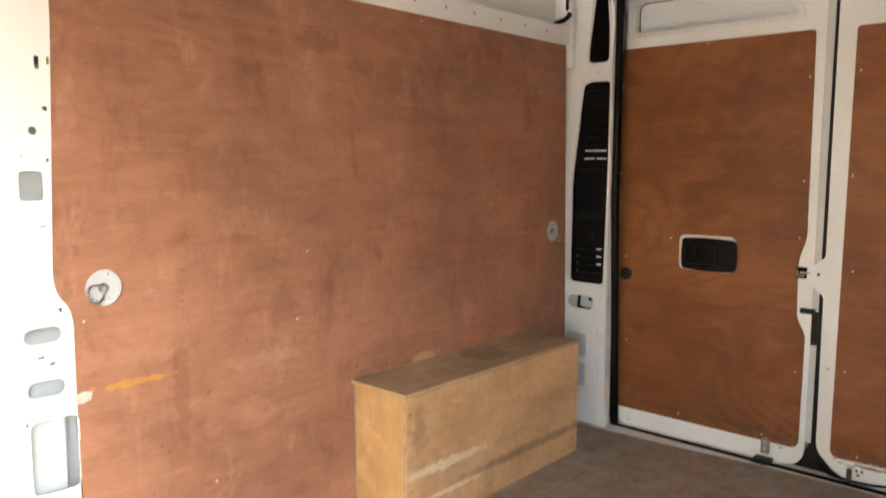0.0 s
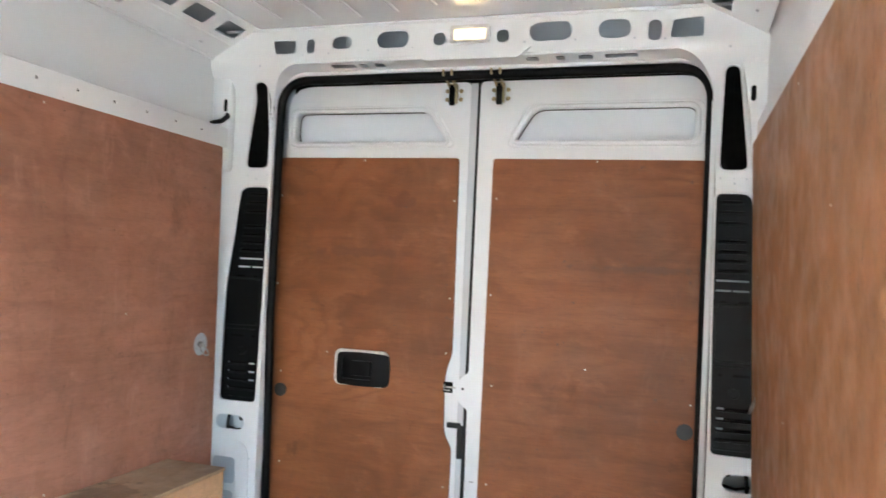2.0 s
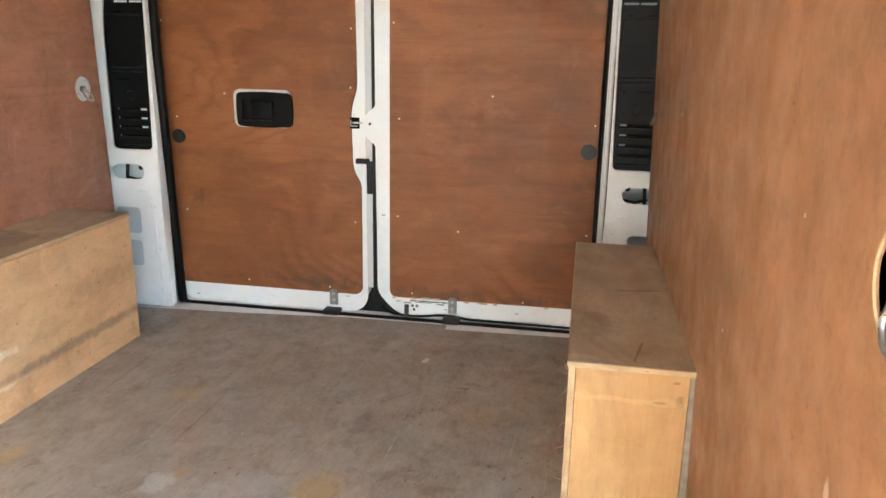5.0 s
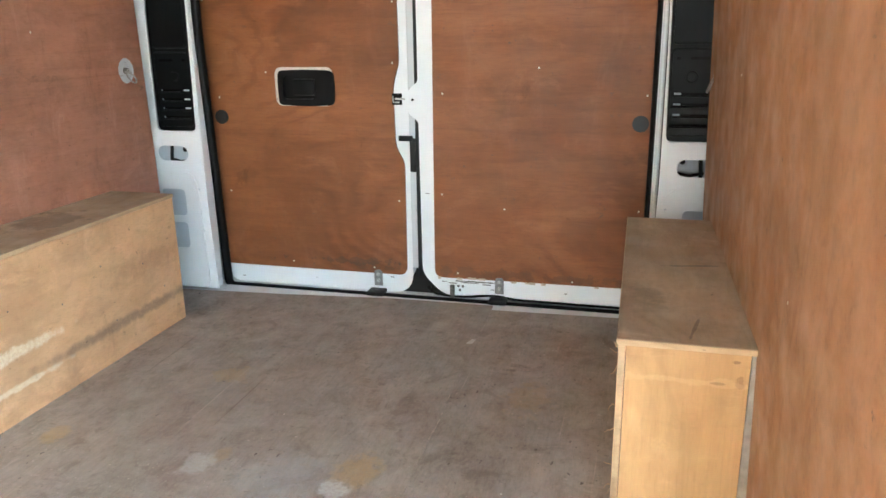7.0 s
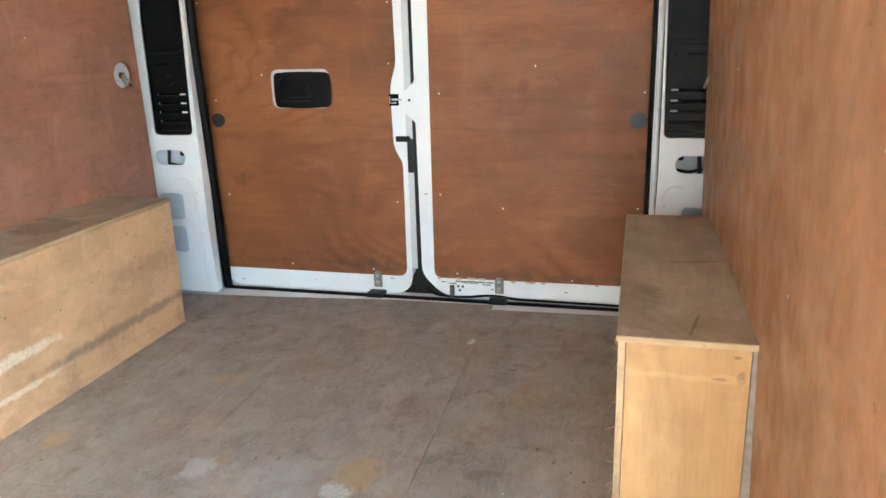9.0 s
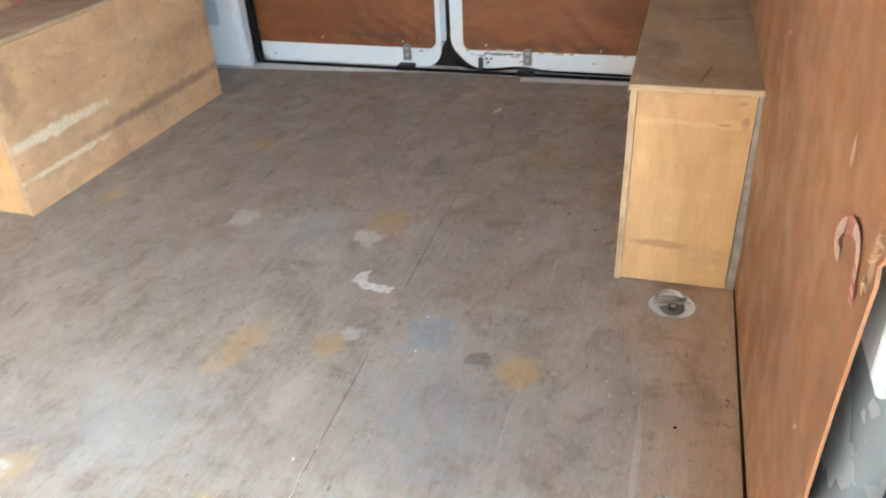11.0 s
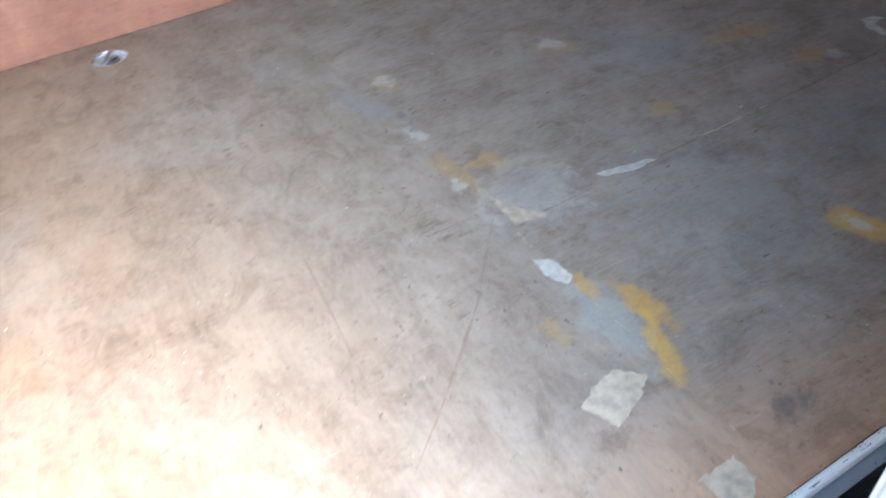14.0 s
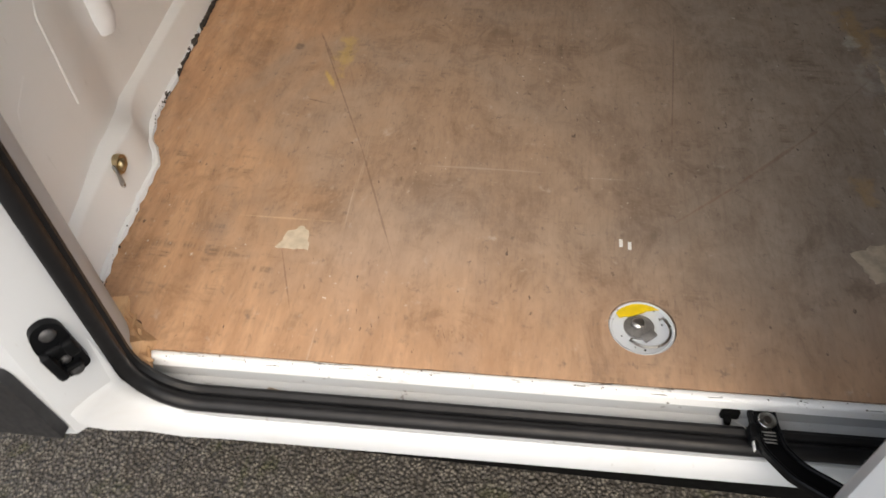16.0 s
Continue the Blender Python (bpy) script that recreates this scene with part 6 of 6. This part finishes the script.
for i, p in enumerate(spine):
    d = (Vector(spine[min(i + 1, 4)]) - Vector(spine[max(i - 1, 0)])).normalized()
    for s, side in ((1, sides[0]), (-1, sides[1])):
        side.append((p[0] - s * d.y * 0.0135, p[1] + s * d.x * 0.0135))
lift = lambda u, v: float(np.interp(u, [p[0] for p in spine], [p[2] for p in spine])) + 0.006
plate(bm, [rounded(sides[0] + sides[1][::-1], 0.006, 3)], 0.012, Matrix(), lift)
for side in sides:
    tube(bm, [(u, v, lift(u, v) + 0.001) for u, v in rounded(side, 0.01, 3)], 0.0032, 8)
part("arm", bm, BLACK, arm, "", True)
part("wheel_block", block(boxed((1.834, 0.820, -0.043), (1.850, 0.843, -0.027), 0.003), (1.846, 0.824, -0.042), (1.859, 0.832, -0.032), 0.002), VOID, arm, "", True)
bm = rod(bmesh.new(), (1.864, 0.866, -0.022), (1.864, 0.866, -0.010), 0.0105, 6)
tube(bm, [(1.864 + 0.0095 * math.cos(i * math.pi / 8), 0.866 + 0.0095 * math.sin(i * math.pi / 8), -0.0098) for i in range(16)], 0.0014, 6, True)
nut = part("nut", bm, ZINC, arm, "zinc hex nut", True)
part("bolt_end", rod(bmesh.new(), (1.864, 0.866, -0.012), (1.864, 0.866, -0.0085), 0.0048, 12), STEEL, nut)
part("side_plate", boxed((1.868, 0.845, -0.030), (1.890, 0.858, -0.010), 0.003), BLACK, arm, "black side plate", True)
part("clip", block(bmesh.new(), (1.890, 0.8475, -0.020), (1.902, 0.8495, -0.014), 0.0008), LABEL_WHITE, arm, "small white plastic clip", True)
for i, x in enumerate((1.879, 1.883, 1.888, 1.892)):
    part("print_bar", boxed((x, 0.858 + 0.002 * (i % 2), -0.0105), (x + 0.0015, 0.873, -0.0102)), CLAMP, arm, "worn stamped mark")
part("wire", tube(bmesh.new(), [(1.856, 0.838, -0.036), (1.866, 0.846, -0.030), (1.874, 0.853, -0.024)], 0.0009, 6), ZINC, arm, "thin bright wire")


# ---- lashing rings ----
def lashing_ring(name, label, m, turn, worn=False, r=0.0425, hang=0):
    ob = new(name)
    ob.empty_display_size = 0.05
    tagged(ob, label, "lashing ring", "lashing rings")
    ob.location = m.translation
    full = m @ pose(0, 0, 0, 0, 0, turn)

    def add(part_name, bm, mat, text=""):
        for v in bm.verts:
            v.co = full @ v.co
        return part(part_name, bm, mat, ob, text, True)

    bm = sheet([disc_of(0, 0, r, 28)], 0.002, Matrix.Translation((0, 0, -0.008)))
    tube(bm, [(u, v, -0.005) for u, v in disc_of(0, 0, r - 0.002, 28)], 0.0025, 6, True)
    add("base_plate", bm, PLATE, "scuffed white dished plate")
    if hang:
        add("clamp", rod(bmesh.new(), (0, 0, -0.006), (0, 0, 0.004), 0.0105, 20, 0.009), CLAMP, "worn grey steel clamp")
        add("bolt", dome(bmesh.new(), (0, 0, 0.004), (0, 0, 1), 0.006, 0.003, 12), ZINC)
        lean = radians(hang)
        loop = [(0.0195 * math.cos(t), (0.027 + 0.0195 * math.sin(t)) * math.cos(lean), 0.003 + (0.027 + 0.0195 * math.sin(t)) * math.sin(lean)) for t in [math.tau * i / 28 for i in range(28)]]
        add("ring", tube(bmesh.new(), loop, 0.0026, 8, True), ZINC, "bright steel ring")
        add("hinge_bar", tube(bmesh.new(), [(-0.012, 0.005, 0.003), (0.012, 0.005, 0.003)], 0.003, 8), ZINC)
    else:
        wide = 0.0235
        half = [(wide * math.cos(t), wide * math.sin(t) - 0.002) for t in [math.pi + math.pi * i / 22 for i in range(23)]]
        if worn:
            half = [(0.0195 * math.cos(t), 0.0195 * math.sin(t) - 0.005) for t in [math.tau * i / 32 for i in range(32)]]
        else:
            half += [(wide, 0.005), (-wide, 0.005)]
        bm = sheet([half], 0.006, Matrix.Translation((0, 0, -0.002)), lambda u, v: -0.0035 * (u * u + v * v) / 0.0004)
        if worn:
            block(bm, (-0.009, 0.008, -0.006), (0.012, 0.020, -0.001), 0.0025)
        add("clamp", bm, CLAMP, "worn grey steel clamp")
        bm = rod(bmesh.new(), (0, -0.007, -0.003), (0, -0.007, 0.0005), 0.0095, 20)
        add("bolt_recess", bm, CLAMP if worn else GUNMETAL, "" if worn else "dark recess round the bolt")
        add("bolt", dome(bmesh.new(), (0, -0.007, 0.0004), (0, 0, 1), 0.0085 if worn else 0.0062, 0.003, 14), ZINC)
        if not worn:
            bm = bmesh.new()
            block(bm, (-0.0265, 0.0035, -0.001), (0.0265, 0.0115, 0.0045), 0.0018, pose(0, 0, 0, 12, 0, 0))
            add("hinge_bar", bm, ZINC, "bright steel bar across the clamp")
        arc = [(0.0285 * math.cos(t), 0.0075 + 0.0295 * math.sin(t), 0.0025 + 0.004 * math.sin(t)) for t in [math.pi * i / 18 for i in range(19)]]
        add("ring", tube(bmesh.new(), [(0.024, 0.006, 0.002), *arc, (-0.024, 0.006, 0.002)], 0.0018 if worn else 0.0027, 8), ZINC, "bright steel ring")
    bm = bmesh.new()
    for i in range(7):
        a, q = random.uniform(0, 6.28), random.uniform(0.6, 0.9) * r
        dome(bm, (q * math.cos(a), q * math.sin(a), -0.0078), (0, 0, 1), random.uniform(0.0006, 0.0018), 0.0006, 6)
    tagged(add("paint_chip", bm, VOID, "dark chips in the paint"), kind="stuff")
    if worn:
        smear = [(0.040 * math.cos(radians(a)), 0.040 * math.sin(radians(a))) for a in range(188, 292, 8)] + [(0.012, -0.030), (-0.002, -0.022), (-0.022, -0.016), (-0.032, -0.012)]
        add("yellow_mark", sheet([ragged(smear, 0.0006, 0.003)], 0.0008, Matrix.Translation((0, 0, -0.0035))), YELLOW, "smeared yellow paint")
    return ob


up = Matrix.Translation
ring_text = "steel lashing ring on a white dished plate in the floor"
lashing_ring("lashing_ring", "lashing ring smeared with yellow paint in the floor", up((1.752, 0.724, 0)), -48, True)
lashing_ring("lashing_ring", ring_text, up((1.738, 1.724, 0)), -12)
lashing_ring("lashing_ring", ring_text, up((1.726, 2.230, 0)), 20)
lashing_ring("lashing_ring", ring_text, up((0.122, 0.668, 0)), 150)
lashing_ring("lashing_ring", ring_text, up((0.122, 1.670, 0)), 190)
lashing_ring("lashing_ring", ring_text, up((0.122, 2.188, 0)), 180)
wall_text = "steel lashing ring on a white plate set in the plywood wall"
lashing_ring("lashing_ring", wall_text, Matrix.Translation((0, 1.551, 0.766)) @ LEFT, 112, False, 0.040, 18)
lashing_ring("lashing_ring", wall_text, Matrix.Translation((0, 3.286, 0.777)) @ LEFT, 170, False, 0.040, 35)
lashing_ring("lashing_ring", wall_text, Matrix.Translation((1.825, 1.556, 0.786)) @ RIGHT, 180, False, 0.0428, 4)
lashing_ring("lashing_ring", wall_text, Matrix.Translation((1.815, 3.27, 0.765)) @ RIGHT, 180, False, 0.040, 20)

# ---- interior lamp ----
lamp = thing("interior_lamp", (0.92, 3.33, 1.847), "lit rectangular interior lamp in the white header", "lamp")
part("frame", sheet([ring_of(0.92, 1.847, 0.134, 0.060, 0.010), ring_of(0.92, 1.847, 0.108, 0.036, 0.006)], 0.010, shifted(REAR, 0, 3.328)), SILVER, lamp, "grey lamp frame", True)
# Added behind the header to keep the diffuser from lighting nearby openings.
part("housing", boxed((0.862, 3.342, 1.826), (0.978, 3.40, 1.868), 0.004), GREY_METAL, lamp, "grey lamp housing, added to block light behind")
part("diffuser", sheet([ring_of(0.92, 1.847, 0.110, 0.038, 0.006)], 0.008, shifted(REAR, 0, 3.331)), GLOW, lamp, "glowing warm clear diffuser")
# ---- stickers, tape and scraps ----
green = thing("round_sticker", (0, 1.345, 0.066), "round green maker's sticker on the plywood lining", "sticker")
part("disc", sheet([ragged(disc_of(1.345, 0.066, 0.036, 40), 0.0006)], 0.0006, shifted(LEFT, 0.0155)), GREEN, green)
bm = bmesh.new()
for v, a, b in ((0.078, 1.322, 1.366), (0.066, 1.318, 1.372), (0.056, 1.322, 1.352), (0.049, 1.326, 1.352)):
    plate(bm, [[(a, v - 0.002), (b, v - 0.002), (b, v + 0.003), (a, v + 0.003)]], 0.0003, shifted(LEFT, 0.0161))
part("print_bar", bm, LABEL_WHITE, green, "pale print on the sticker")
cane = thing("cane_sticker", (1.83, 1.63, 0.49), "red and white candy cane sticker on the plywood", "sticker")


def on_right(y, z, lift):
    return (right_x(y, z) - lift, y, z)


cane_line = rounded([(1.600, 0.509), (1.615, 0.505), (1.623, 0.515), (1.606, 0.534), (1.582, 0.547), (1.560, 0.551), (1.549, 0.543), (1.544, 0.525), (1.538, 0.504)], [0, 0.008, 0.008, 0.01, 0.01, 0.01, 0.008, 0, 0], 3)


def strip(bm, line, half, lift):
    edge = []
    for i, p in enumerate(line):
        a, b = Vector(line[max(i - 1, 0)]), Vector(line[min(i + 1, len(line) - 1)])
        d = (b - a).normalized()
        edge.append([bm.verts.new(on_right(p[0] - s * d.y * half, p[1] + s * d.x * half, lift)) for s in (-1, 1)])
    for a, b in zip(edge, edge[1:]):
        bm.faces.new((a[0], b[0], b[1], a[1]))
    return bm


part("cane", strip(bmesh.new(), cane_line, 0.0066, 0.0016), CANE, cane, "faded white cane")
for (ya, za), (yb, zb) in list(zip(cane_line, cane_line[1:]))[12:]:
    d = Vector((yb - ya, zb - za))
    if d.length > 0.006:
        for t in ([0.5] if d.length < 0.02 else [0.25, 0.75]):
            e = d.normalized()
            c = Vector((ya, za)) + d * t
            bm = bmesh.new()
            strip(bm, [(c.x - 0.003 * e.x - 0.0058 * e.y, c.y - 0.003 * e.y + 0.0058 * e.x), (c.x + 0.003 * e.x + 0.0058 * e.y, c.y + 0.003 * e.y - 0.0058 * e.x)], 0.0019, 0.0022)
            part("stripe", bm, RED, cane, "red stripe")
for line in ((0.0, 0.0071), (0.0, -0.0071)):
    pts = []
    for i, p in enumerate(cane_line):
        a, b = Vector(cane_line[max(i - 1, 0)]), Vector(cane_line[min(i + 1, len(cane_line) - 1)])
        d = (b - a).normalized()
        pts.append((p[0] - d.y * line[1], p[1] + d.x * line[1]))
    part("outline", strip(bmesh.new(), pts, 0.0008, 0.0020), RED, cane, "thin red outline")


def scrap(name, label, category, loop, material, lift=0.0006, rough=0.0026, step=0.006):
    cx, cy = sum(p[0] for p in loop) / len(loop), sum(p[1] for p in loop) / len(loop)
    bm = sheet([ragged(loop, rough, step)], 0.0005, Matrix.Translation((0, 0, lift)))
    for v in bm.verts:
        v.co.z += 0.0008 * (0.5 + 0.5 * noise.noise(v.co * 60))
    return solid(name, bm, material, label, category, "scraps on the floor")


scrap("tape_strip", "torn strip of pale tape stuck along a floor joint", "tape", [(1.205, 1.340), (1.222, 1.350), (1.236, 1.405), (1.238, 1.455), (1.228, 1.450), (1.215, 1.395)], TAPE)
scrap("tape_scrap", "crumpled scrap of pale tape on the plywood floor", "tape", [(1.100, 2.165), (1.108, 2.200), (1.126, 2.210), (1.130, 2.170), (1.195, 2.160), (1.190, 2.140), (1.140, 2.145)], TAPE)
scrap("tape_scrap", "oval scrap of cream tape over the floor joint", "tape", [(1.325, 1.120), (1.345, 1.145), (1.395, 1.150), (1.405, 1.135), (1.370, 1.115)], TAPE)
scrap("paper_patch", "torn patch of cream paper stuck to the floor", "paper", [(1.598, 1.010), (1.575, 1.060), (1.572, 1.085), (1.605, 1.120), (1.630, 1.085), (1.650, 1.035)], FADED)
scrap("paper_patch", "torn cream paper patch near the bulkhead", "paper", [(1.672, 0.212), (1.672, 0.262), (1.648, 0.258), (1.625, 0.245), (1.640, 0.225)], CREAM)
scrap("paper_patch", "faded cream paper by the floor joint", "paper", [(1.760, 1.065), (1.758, 1.125), (1.795, 1.125), (1.815, 1.100), (1.80, 1.070)], FADED)
scrap("paper_patch", "small pale scrap on the plywood floor", "paper", [(0.645, 0.295), (0.668, 0.318), (0.676, 0.310), (0.655, 0.290)], TAPE)
scrap("paper_patch", "grey fibre patch over the floor joint", "paper", [(1.150, 1.150), (1.235, 1.145), (1.255, 1.215), (1.215, 1.180)], FADED, 0.0003)
scrap("tape_scrap", "scrap of pale tape near the rear doors", "tape", [(1.168, 3.115), (1.178, 3.150), (1.190, 3.148), (1.185, 3.118)], TAPE)
bm = bmesh.new()
for x, y in ((1.612, 0.700), (1.616, 0.712)):
    block(bm, (x - 0.007, y - 0.0025, 0), (x + 0.007, y + 0.0025, 0.0012), 0.0004)
solid("staple", bm, LABEL_WHITE, "pair of short pale staples in the floor", "staple", "scraps on the floor")
twig = tube(bmesh.new(), [(0.185, 1.825, 0.002), (0.225, 1.85, 0.003), (0.29, 1.878, 0.002)], [0.001, 0.0016, 0.001], 5)
tube(twig, [(0.262, 1.90, 0.002), (0.285, 1.86, 0.003), (0.30, 1.845, 0.002)], [0.001, 0.0014, 0.001], 5)
solid("twig", twig, plain("bark", (0.10, 0.06, 0.04), 0.8), "thin crossed brown twigs on the floor", "twig", "scraps on the floor")
bm = sheet([[(1.475, 0.545), (1.492, 0.55), (1.510, 0.545), (1.508, 0.530), (1.49, 0.524), (1.475, 0.524)]], 0.0006, shifted(LEFT, 0.010))
solid("tape_scrap", bm, TAPE, "scrap of pale tape on the wall by the white pillar", "tape")

# screws in the lining and floor
for y, z in ((1.503, 0.70), (2.06, 0.62), (2.10, 0.80), (2.05, 1.465), (2.55, 1.468), (1.70, 1.465), (2.9, 0.9), (1.8, 0.25), (2.62, 0.43)):
    screw(wall_left, (0.0008 + max(0.0, 0.02 * (0.77 - z)), y, z), (1, 0, 0))
for y, z in ((1.772, 0.787), (2.2, 1.2), (2.7, 0.8), (2.1, 0.55), (3.2, 1.1), (2.5, 1.45), (1.62, 0.30)):
    screw(wall_right, (right_x(y, z) - 0.0008, y, z), (-1, 0, 0), 0.0026)
for x, y in ((1.298, 1.984), (1.289, 2.086), (1.733, 1.549), (0.982, 0.337), (1.64, 1.95), (1.70, 1.62), (0.25, 1.95), (0.35, 1.47), (0.62, 1.32), (0.83, 2.6), (1.2, 1.70), (1.40, 2.4), (0.45, 1.0), (0.30, 0.95)):
    screw(floor, (x, y, 0.0006), (0, 0, 1), 0.0022)
for x, y, r in ((1.734, 1.530, 0.0042), (1.743, 1.905, 0.003)):
    part("knot_hole", dome(bmesh.new(), (x, y, -0.0006), (0, 0, 1), r, 0.0009, 10), VOID, floor, "small dark hole in the board")
